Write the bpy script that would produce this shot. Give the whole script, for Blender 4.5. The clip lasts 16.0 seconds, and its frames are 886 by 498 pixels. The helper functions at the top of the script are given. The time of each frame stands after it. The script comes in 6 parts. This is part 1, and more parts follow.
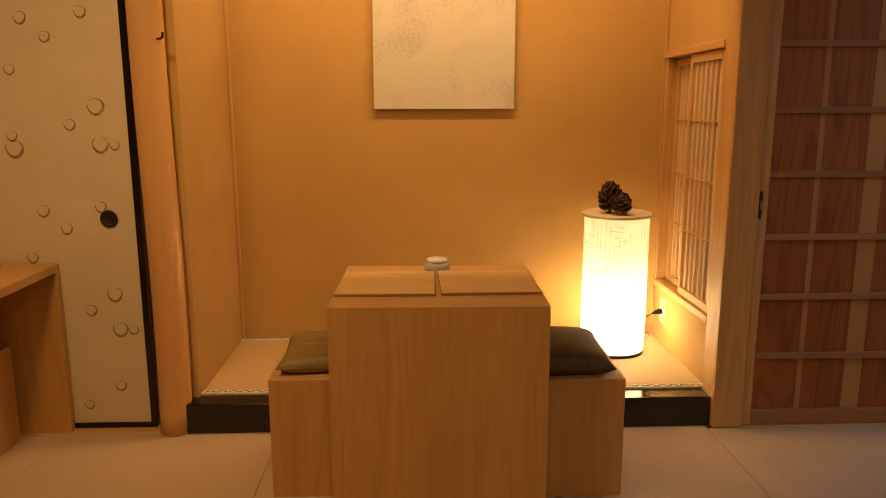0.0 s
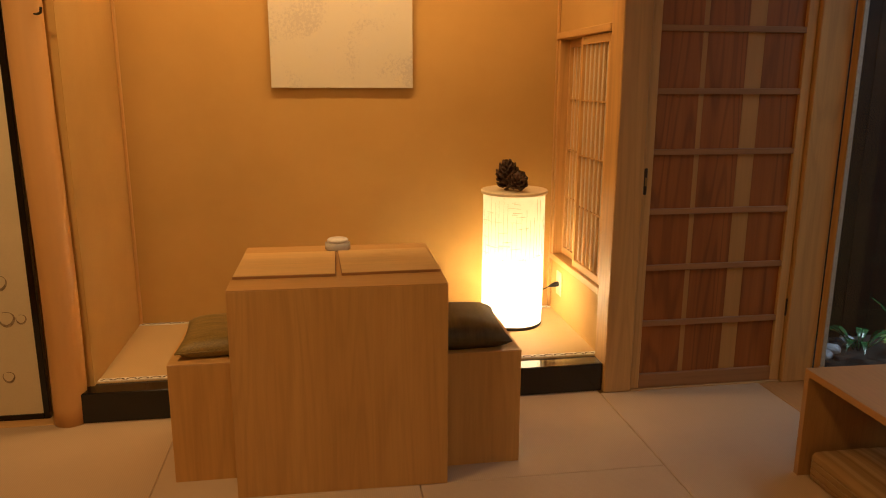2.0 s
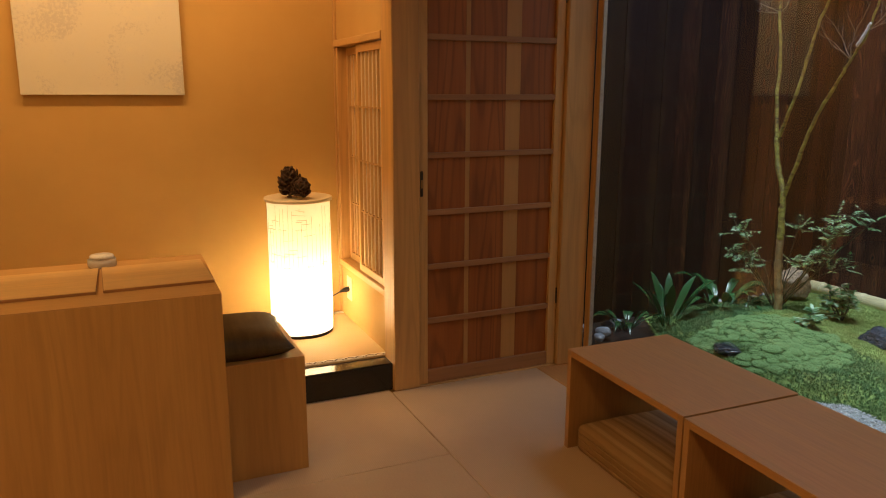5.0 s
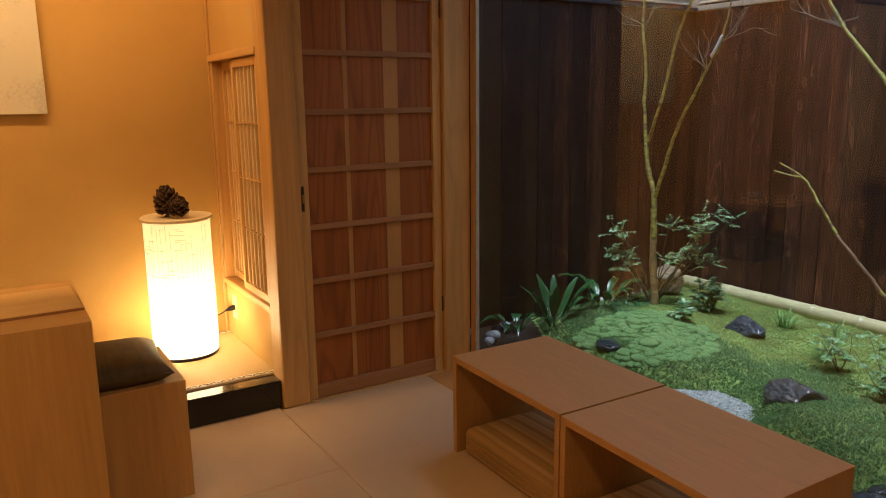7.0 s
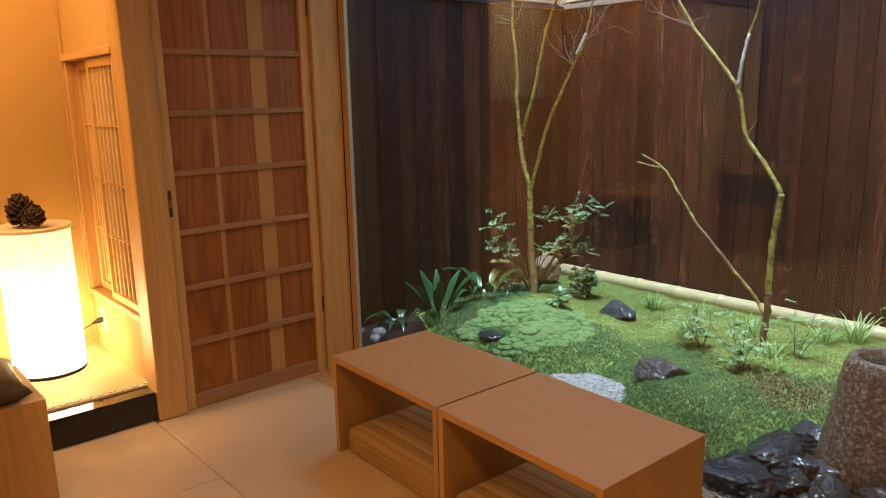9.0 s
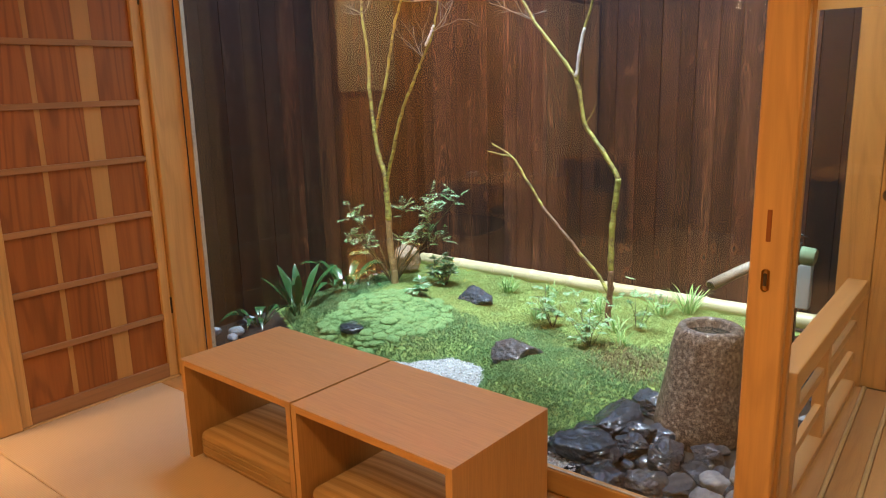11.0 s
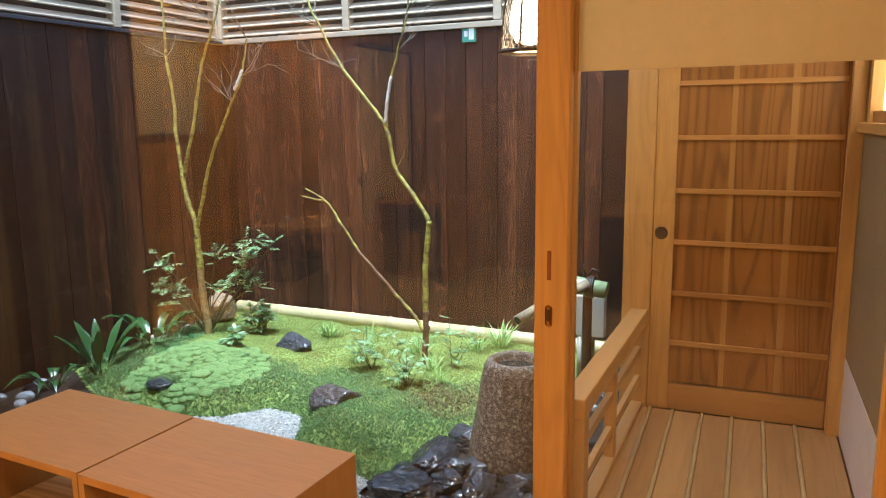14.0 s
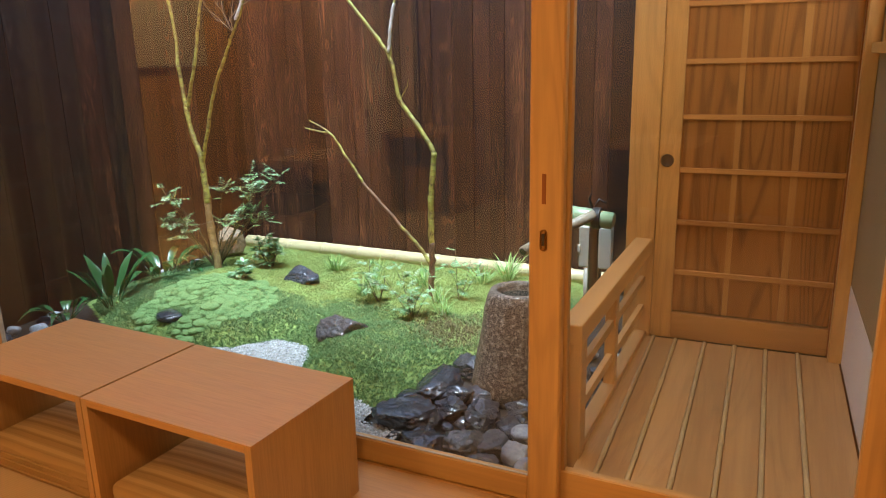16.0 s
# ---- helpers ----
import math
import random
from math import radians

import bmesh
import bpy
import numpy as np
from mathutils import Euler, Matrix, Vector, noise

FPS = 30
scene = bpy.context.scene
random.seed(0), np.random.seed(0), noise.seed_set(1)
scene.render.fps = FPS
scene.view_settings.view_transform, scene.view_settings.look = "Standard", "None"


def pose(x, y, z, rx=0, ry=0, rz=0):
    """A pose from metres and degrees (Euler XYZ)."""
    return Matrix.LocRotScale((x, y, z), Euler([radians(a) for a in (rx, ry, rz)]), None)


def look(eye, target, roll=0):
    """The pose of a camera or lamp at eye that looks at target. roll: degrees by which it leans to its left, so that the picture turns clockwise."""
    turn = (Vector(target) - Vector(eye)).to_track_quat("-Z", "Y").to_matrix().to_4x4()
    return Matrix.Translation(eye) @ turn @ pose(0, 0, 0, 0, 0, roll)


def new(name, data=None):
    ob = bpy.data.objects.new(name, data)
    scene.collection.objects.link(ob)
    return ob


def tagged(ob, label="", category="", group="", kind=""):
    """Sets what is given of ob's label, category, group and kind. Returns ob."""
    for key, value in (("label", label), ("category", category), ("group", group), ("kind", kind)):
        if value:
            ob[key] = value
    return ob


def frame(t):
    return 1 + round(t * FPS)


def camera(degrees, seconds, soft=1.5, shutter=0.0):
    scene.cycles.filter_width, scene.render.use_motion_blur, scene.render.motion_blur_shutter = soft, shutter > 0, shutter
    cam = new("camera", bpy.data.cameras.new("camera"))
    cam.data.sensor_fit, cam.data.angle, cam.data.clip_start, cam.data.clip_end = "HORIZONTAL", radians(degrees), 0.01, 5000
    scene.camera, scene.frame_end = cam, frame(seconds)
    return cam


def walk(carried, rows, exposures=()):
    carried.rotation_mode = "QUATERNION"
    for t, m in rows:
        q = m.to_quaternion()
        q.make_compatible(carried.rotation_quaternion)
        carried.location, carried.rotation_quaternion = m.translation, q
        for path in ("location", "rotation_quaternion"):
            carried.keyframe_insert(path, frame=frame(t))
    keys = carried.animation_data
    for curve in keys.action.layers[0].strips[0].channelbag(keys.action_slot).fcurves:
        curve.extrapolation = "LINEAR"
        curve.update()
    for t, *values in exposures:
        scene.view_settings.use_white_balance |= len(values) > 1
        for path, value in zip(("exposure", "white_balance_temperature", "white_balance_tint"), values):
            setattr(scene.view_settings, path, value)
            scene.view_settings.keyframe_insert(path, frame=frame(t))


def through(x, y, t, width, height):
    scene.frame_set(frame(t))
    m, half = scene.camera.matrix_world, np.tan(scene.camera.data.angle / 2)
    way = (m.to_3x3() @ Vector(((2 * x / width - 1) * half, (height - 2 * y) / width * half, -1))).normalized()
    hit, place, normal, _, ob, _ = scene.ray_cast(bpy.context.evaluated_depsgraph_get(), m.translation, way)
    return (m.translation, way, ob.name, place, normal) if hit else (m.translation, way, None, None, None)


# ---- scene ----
cam = camera(62.0, 16.0, 1.0)
PATH = [
    (0, (0.288, 0.395, 1.305), (0.354, 2.357, 0.925), -0.1),
    (0.5, (0.292, 0.38, 1.312), (0.405, 2.335, 0.905), -0.1),
    (1, (0.307, 0.368, 1.312), (0.47, 2.316, 0.892), -0.2),
    (1.5, (0.31, 0.359, 1.317), (0.553, 2.295, 0.875), 0.1),
    (2, (0.317, 0.348, 1.324), (0.627, 2.274, 0.881), 0.2),
    (2.5, (0.347, 0.331, 1.324), (0.759, 2.24, 0.889), 0.4),
    (3, (0.354, 0.324, 1.326), (0.859, 2.213, 0.903), 0.6),
    (3.5, (0.369, 0.317, 1.327), (0.915, 2.196, 0.916), 0.4),
    (4, (0.377, 0.31, 1.322), (1.002, 2.167, 0.919), 0.3),
    (4.5, (0.398, 0.303, 1.317), (1.092, 2.134, 0.905), 0.3),
    (5, (0.42, 0.293, 1.308), (1.219, 2.078, 0.893), 0.2),
    (7.5, (0.459, 0.225, 1.341), (1.555, 1.849, 0.941), -0.7),
    (8, (0.465, 0.218, 1.346), (1.622, 1.797, 0.937), -0.7),
    (8.5, (0.479, 0.2, 1.342), (1.697, 1.734, 0.935), -1.0),
    (11, (0.521, 0.124, 1.345), (2.045, 1.341, 0.903), -1.4),
    (11.5, (0.53, 0.109, 1.344), (2.105, 1.263, 0.91), -1.4),
    (12, (0.534, 0.098, 1.347), (2.156, 1.184, 0.914), -1.3),
    (12.5, (0.528, 0.088, 1.354), (2.187, 1.115, 0.919), -1.1),
    (13, (0.537, 0.077, 1.354), (2.235, 1.041, 0.92), -0.9),
    (13.5, (0.54, 0.062, 1.361), (2.283, 0.953, 0.952), -0.7),
    (14, (0.539, 0.042, 1.364), (2.326, 0.875, 1.023), -0.7),
    (14.5, (0.549, 0.03, 1.359), (2.349, 0.817, 0.98), -0.7),
    (15, (0.554, 0.018, 1.339), (2.338, 0.783, 0.857), -0.9),
    (15.5, (0.58, 0.01, 1.328), (2.35, 0.776, 0.8), -1.1),
    (16, (0.578, -0.004, 1.323), (2.313, 0.852, 0.818), -1.3),
]
EXPOSURES = [(0, 0.78), (5, 0.75), (7.5, 1.0), (8.5, 1.35), (11, 2.15), (13.5, 2.2), (15, 2.1), (16, 2.05)]
walk(cam, [(t, look(eye, target, roll)) for t, eye, target, roll in PATH], EXPOSURES)
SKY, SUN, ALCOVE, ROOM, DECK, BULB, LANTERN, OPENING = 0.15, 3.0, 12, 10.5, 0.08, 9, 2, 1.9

# ---- world and large lights ----
world = bpy.data.worlds.new("sky")
scene.world = world
world.use_nodes = True
wn = world.node_tree.nodes
sky = wn.new("ShaderNodeTexSky")
sky.sky_type, sky.sun_disc = "NISHITA", False
sky.sun_elevation, sky.sun_rotation = radians(78), radians(251)
world.node_tree.links.new(sky.outputs[0], wn["Background"].inputs[0])
wn["Background"].inputs[1].default_value = SKY


def lamp(name, kind, m, energy, colour, size=0.2, **more):
    data = bpy.data.lights.new(name, kind)
    data.energy, data.color = energy, colour
    if kind == "AREA":
        data.shape, data.size = "DISK", size
    elif kind == "SUN":
        data.angle = size
    else:
        data.shadow_soft_size = size
    if "spot" in more:
        data.spot_size, data.spot_blend = radians(more["spot"]), 0.8
    ob = new(name, data)
    ob.matrix_world = m
    return ob


WARM = (1.0, 0.60, 0.25)
lamp("sun", "SUN", look((2.9, 2.2, 9), (4.6, 2.8, 0)), SUN, (0.65, 0.84, 1.0), radians(25))
strip = lamp("alcove_strip_light", "AREA", look((0.42, 3.40, 2.42), (0.42, 3.85, 0.6)), ALCOVE, WARM, 0.1)
strip.data.shape, strip.data.size, strip.data.size_y = "RECTANGLE", 1.7, 0.06
lamp("room_downlight", "AREA", look((-0.7, 2.0, 2.36), (-0.7, 2.001, 0)), ROOM * 1.2, WARM, 0.35)
lamp("room_downlight", "AREA", look((0.5, 0.2, 2.36), (0.5, 0.201, 0)), ROOM * 0.75, WARM, 0.35)
# added unseen fill lamp for the sky's light through the garden opening's upper part
opening = lamp("window_fill", "AREA", look((2.80, 1.90, 2.30), (1.75, 2.0, 0.0)), OPENING, (0.70, 0.86, 1.0), 0.4)
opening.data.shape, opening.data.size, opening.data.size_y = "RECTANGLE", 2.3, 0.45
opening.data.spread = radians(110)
# added fill lamp to brighten the deck, no fitting there
lamp("deck_fill", "AREA", look((3.3, 0.2, 2.2), (3.3, 0.201, 0)), DECK, (1.0, 0.68, 0.34), 0.2)


# ---- helpers for things and parts ----
ORIGIN = {}


def thing(name, base, label, category, group="", kind="", turn=0.0):
    ob = new(name)
    ob.empty_display_size = 0.1
    ob.matrix_world = pose(*base, 0, 0, turn)
    ORIGIN[ob.name] = Vector(base)
    return tagged(ob, label, category, group, kind)


def finish(name, bm, material, smooth=False):
    me = bpy.data.meshes.new(name)
    bm.normal_update()
    bm.to_mesh(me)
    bm.free()
    if smooth:
        me.polygons.foreach_set("use_smooth", [True] * len(me.polygons))
    for m in material if isinstance(material, (list, tuple)) else [material]:
        me.materials.append(m)
    return me


def part(name, bm, material, parent, label="", smooth=False, local=False):
    """Links bm as one mesh under parent; bm is in world places unless local."""
    base = ORIGIN[parent.name]
    if not local:
        bmesh.ops.translate(bm, vec=-base, verts=bm.verts[:])
    ob = new(name, finish(name, bm, material, smooth))
    ob.parent = parent
    ORIGIN[ob.name] = base
    return tagged(ob, label)


def solid(name, bm, material, label, category, group="", kind="", smooth=False):
    """One mesh as a top-level thing, its origin at its base."""
    vs = [v.co for v in bm.verts]
    base = Vector(((min(v.x for v in vs) + max(v.x for v in vs)) / 2, (min(v.y for v in vs) + max(v.y for v in vs)) / 2, min(v.z for v in vs)))
    bmesh.ops.translate(bm, vec=-base, verts=bm.verts[:])
    ob = new(name, finish(name, bm, material, smooth))
    ob.location = base
    ORIGIN[ob.name] = base
    return tagged(ob, label, category, group, kind)


def box(x0, x1, y0, y1, z0, z1, bevel=0.0, bm=None, segments=1):
    own = bmesh.new()
    bmesh.ops.create_cube(own, size=1.0)
    bmesh.ops.scale(own, vec=(x1 - x0, y1 - y0, z1 - z0), verts=own.verts)
    bmesh.ops.translate(own, vec=((x0 + x1) / 2, (y0 + y1) / 2, (z0 + z1) / 2), verts=own.verts)
    if bevel:
        bmesh.ops.bevel(own, geom=own.edges[:], offset=bevel, segments=segments, affect="EDGES", profile=0.5)
    if bm is None:
        return own
    me = bpy.data.meshes.new("tmp")
    own.to_mesh(me)
    own.free()
    bm.from_mesh(me)
    bpy.data.meshes.remove(me)
    return bm


def boxes(rows, bevel=0.0):
    bm = bmesh.new()
    for r in rows:
        box(*r, bevel, bm)
    return bm


def tube(pts, radii, n=8, bm=None, caps=True, wobble=0.0, seed=0):
    """A tapered tube along a line of points."""
    rnd = random.Random(seed)
    bm = bm or bmesh.new()
    pts = [Vector(p) for p in pts]
    rings = []
    side = None
    for i, p in enumerate(pts):
        way = (pts[min(i + 1, len(pts) - 1)] - pts[max(i - 1, 0)]).normalized()
        if side is None:
            side = way.cross(Vector((0.31, 0.2, 0.93) if abs(way.z) < 0.9 else (1, 0.1, 0))).normalized()
        side = (side - way * side.dot(way)).normalized()
        up = way.cross(side)
        r = radii[i] if isinstance(radii, (list, tuple)) else radii
        rings.append([bm.verts.new(p + (side * math.cos(a) + up * math.sin(a)) * r * (1 + wobble * rnd.uniform(-1, 1))) for a in (2 * math.pi * k / n for k in range(n))])
    for a, b in zip(rings, rings[1:]):
        for k in range(n):
            bm.faces.new((a[k], a[(k + 1) % n], b[(k + 1) % n], b[k]))
    if caps:
        bm.faces.new(rings[0][::-1])
        bm.faces.new(rings[-1])
    return bm


def smooth_line(pts, steps=4):
    """Catmull-Rom through the points."""
    pts = [Vector(p) for p in pts]
    out = []
    for i in range(len(pts) - 1):
        a, b, c, d = pts[max(i - 1, 0)], pts[i], pts[i + 1], pts[min(i + 2, len(pts) - 1)]
        for s in range(steps):
            t = s / steps
            out.append(0.5 * ((2 * b) + (c - a) * t + (2 * a - 5 * b + 4 * c - d) * t * t + (3 * b - a - 3 * c + d) * t ** 3))
    return out + [pts[-1]]


def lathe(profile, centre, n=32, bm=None):
    bm = bm or bmesh.new()
    rings = []
    for r, z in profile:
        if r < 1e-5:
            rings.append([bm.verts.new((centre[0], centre[1], centre[2] + z))])
        else:
            rings.append([bm.verts.new((centre[0] + r * math.cos(2 * math.pi * k / n), centre[1] + r * math.sin(2 * math.pi * k / n), centre[2] + z)) for k in range(n)])
    for a, b in zip(rings, rings[1:]):
        for k in range(n):
            j = (k + 1) % n
            if len(a) == 1 and len(b) == 1:
                continue
            if len(a) == 1:
                bm.faces.new((a[0], b[k], b[j])) if True else None
            elif len(b) == 1:
                bm.faces.new((a[k], a[j], b[0]))
            else:
                bm.faces.new((a[k], a[j], b[j], b[k]))
    bmesh.ops.recalc_face_normals(bm, faces=bm.faces[:])
    return bm


# ---- materials ----
def material(name, rough=0.6, metal=0.0):
    m = bpy.data.materials.new(name)
    m.use_nodes = True
    nt = m.node_tree
    b = nt.nodes["Principled BSDF"]
    b.inputs["Roughness"].default_value, b.inputs["Metallic"].default_value = rough, metal
    return m, nt, b


def mapped(nt, scale, vary=True):
    """Object coordinates, shifted by the object's own random number, scaled."""
    tc, mp = nt.nodes.new("ShaderNodeTexCoord"), nt.nodes.new("ShaderNodeMapping")
    mp.inputs["Scale"].default_value = scale
    nt.links.new(tc.outputs["Object"], mp.inputs["Vector"])
    if vary:
        info, mul = nt.nodes.new("ShaderNodeObjectInfo"), nt.nodes.new("ShaderNodeVectorMath")
        mul.operation = "SCALE"
        mul.inputs[0].default_value = (17.3, 9.1, 13.7)
        nt.links.new(info.outputs["Random"], mul.inputs["Scale"])
        nt.links.new(mul.outputs[0], mp.inputs["Location"])
    return mp.outputs[0]


def noise_tex(nt, vec, scale, detail=4.0, rough=0.55, distort=0.0):
    n = nt.nodes.new("ShaderNodeTexNoise")
    n.inputs["Scale"].default_value, n.inputs["Detail"].default_value = scale, detail
    n.inputs["Roughness"].default_value, n.inputs["Distortion"].default_value = rough, distort
    nt.links.new(vec, n.inputs["Vector"])
    return n.outputs["Fac"]


def ramp(nt, fac, stops):
    r = nt.nodes.new("ShaderNodeValToRGB")
    e = r.color_ramp.elements
    while len(e) < len(stops):
        e.new(0.5)
    for el, (p, c) in zip(e, stops):
        el.position, el.color = p, (*c, 1)
    nt.links.new(fac, r.inputs["Fac"])
    return r.outputs["Color"]


def mix(nt, a, b, fac, blend="MIX"):
    n = nt.nodes.new("ShaderNodeMix")
    n.data_type, n.blend_type = "RGBA", blend
    if isinstance(fac, float):
        n.inputs[0].default_value = fac
    else:
        nt.links.new(fac, n.inputs[0])
    for sock, v in ((n.inputs[6], a), (n.inputs[7], b)):
        if isinstance(v, tuple):
            sock.default_value = (*v, 1)
        else:
            nt.links.new(v, sock)
    return n.outputs[2]


def bump(nt, bsdf, fac, strength, distance=0.002):
    n = nt.nodes.new("ShaderNodeBump")
    n.inputs["Strength"].default_value, n.inputs["Distance"].default_value = strength, distance
    nt.links.new(fac, n.inputs["Height"])
    nt.links.new(n.outputs[0], bsdf.inputs["Normal"])


def tint_by_object(nt, colour, amount):
    """Each piece a little lighter or darker."""
    info, r = nt.nodes.new("ShaderNodeObjectInfo"), nt.nodes.new("ShaderNodeMapRange")
    r.inputs["To Min"].default_value, r.inputs["To Max"].default_value = 1 - amount, 1 + amount
    nt.links.new(info.outputs["Random"], r.inputs["Value"])
    c = nt.nodes.new("ShaderNodeCombineColor")
    for k in range(3):
        nt.links.new(r.outputs[0], c.inputs[k])
    return mix(nt, colour, c.outputs[0], 1.0, "MULTIPLY")


def wood(name, dark, light, grain="z", fine=60.0, rough=0.45, contrast=1.0, cathedral=0.0, vary=0.06, relief=0.15):
    """Sawn wood with its grain along one axis: broad tone, streaks, pores, and cathedral figure where wanted."""
    m, nt, b = material(name, rough)
    stretch = {"x": (0.05, 1, 1), "y": (1, 0.05, 1), "z": (1, 1, 0.05)}[grain]
    vec = mapped(nt, stretch)
    streak = noise_tex(nt, vec, fine, 3.0, 0.6, 0.2)
    broad = noise_tex(nt, vec, fine / 8, 2.0, 0.5, 0.6)
    mid = tuple((d + l) / 2 for d, l in zip(dark, light))
    col = ramp(nt, broad, [(0.3, dark), (0.5, mid), (0.7, light)])
    s = ramp(nt, streak, [(0.35, (1 - 0.28 * contrast,) * 3), (0.6, (1.0,) * 3)])
    col = mix(nt, col, s, 1.0, "MULTIPLY")
    if cathedral:
        flow = noise_tex(nt, mapped(nt, {"z": (3.2, 3.2, 0.30), "y": (3.2, 0.30, 3.2), "x": (0.30, 3.2, 3.2)}[grain]), 1.6, 1.5, 0.4, 0.3)
        many, wave = nt.nodes.new("ShaderNodeMath"), nt.nodes.new("ShaderNodeMath")
        many.operation, many.inputs[1].default_value, wave.operation = "MULTIPLY", 95.0, "SINE"
        nt.links.new(flow, many.inputs[0])
        nt.links.new(many.outputs[0], wave.inputs[0])
        f = ramp(nt, wave.outputs[0], [(0.0, (1.0,) * 3), (0.55, (1 - 0.35 * cathedral,) * 3), (0.95, (1 - cathedral,) * 3)])
        col = mix(nt, col, f, 1.0, "MULTIPLY")
    nt.links.new(tint_by_object(nt, col, vary), b.inputs["Base Color"])
    rr = nt.nodes.new("ShaderNodeMapRange")
    rr.inputs["To Min"].default_value, rr.inputs["To Max"].default_value = rough - 0.08, rough + 0.12
    nt.links.new(broad, rr.inputs["Value"])
    nt.links.new(rr.outputs[0], b.inputs["Roughness"])
    bump(nt, b, streak, relief, 0.0015)
    return m


def mottled(name, stops, scale=12.0, rough=0.7, relief=0.2, depth=0.003, fine=90.0, vary=0.0, coat=0.0, stretch=(1, 1, 1), grain=0.22, lumps=0.0):
    m, nt, b = material(name, rough)
    vec = mapped(nt, stretch)
    big, small = noise_tex(nt, vec, scale, 6.0, 0.6), noise_tex(nt, vec, fine, 4.0, 0.6)
    col = ramp(nt, big, stops)
    col = mix(nt, col, ramp(nt, small, [(0.3, (1 - grain,) * 3), (0.65, (1 + 0.35 * grain,) * 3)]), 1.0, "MULTIPLY")
    if vary:
        col = tint_by_object(nt, col, vary)
    nt.links.new(col, b.inputs["Base Color"])
    bump(nt, b, small, relief, depth)
    if coat:
        b.inputs["Coat Weight"].default_value, b.inputs["Coat Roughness"].default_value = coat, 0.07
        b.inputs["Specular IOR Level"].default_value = 0.25
        if lumps:
            wet = nt.nodes.new("ShaderNodeBump")
            wet.inputs["Strength"].default_value, wet.inputs["Distance"].default_value = lumps, 0.010
            nt.links.new(noise_tex(nt, vec, 30.0, 2.0, 0.5), wet.inputs["Height"])
            nt.links.new(wet.outputs[0], b.inputs["Coat Normal"])
    return m


OAK = wood("oak_veneer_upright", (0.545, 0.30, 0.092), (0.63, 0.362, 0.118), "z", 75, 0.42, 0.30, 0.06)
OAK_X = wood("oak_veneer_across", (0.53, 0.30, 0.10), (0.60, 0.352, 0.122), "x", 90, 0.42, 0.30)
OAK_Y = wood("oak_veneer_along", (0.47, 0.245, 0.078), (0.51, 0.27, 0.09), "y", 170, 0.48, 0.4)
OAK_END = wood("oak_veneer_end", (0.44, 0.245, 0.085), (0.48, 0.272, 0.10), "z", 170, 0.40, 0.45)
CYPRESS = wood("cypress_upright", (0.55, 0.315, 0.11), (0.65, 0.395, 0.15), "z", 40, 0.45, 0.5, 0.10)
CYPRESS_X = wood("cypress_across", (0.55, 0.315, 0.11), (0.65, 0.395, 0.15), "x", 40, 0.45, 0.5)
CYPRESS_Y = wood("cypress_along", (0.55, 0.315, 0.11), (0.65, 0.395, 0.15), "y", 40, 0.45, 0.5)
CEDAR = wood("red_cedar_board", (0.25, 0.077, 0.015), (0.35, 0.118, 0.025), "z", 90, 0.5, 0.35, 0.26, 0.10)
SAPWOOD = wood("cedar_sapwood", (0.40, 0.205, 0.06), (0.47, 0.255, 0.085), "z", 45, 0.5, 0.3)
CEDAR_BAR = wood("cedar_crossbar", (0.30, 0.145, 0.055), (0.38, 0.19, 0.08), "x", 45, 0.5, 0.6)
CEDAR_BAR_Y = wood("cedar_crossbar_along", (0.45, 0.225, 0.075), (0.55, 0.295, 0.105), "y", 45, 0.5, 0.6)
DECKWOOD = wood("deck_board", (0.54, 0.335, 0.15), (0.64, 0.415, 0.195), "x", 60, 0.38, 0.35, 0.08, 0.07)


def bent_by(nt, scale):
    """A colour noise that ruffles a pattern's outline."""
    n = nt.nodes.new("ShaderNodeTexNoise")
    n.inputs["Scale"].default_value = scale
    nt.links.new(mapped(nt, (1, 1, 0.5)), n.inputs["Vector"])
    return n.outputs["Color"]


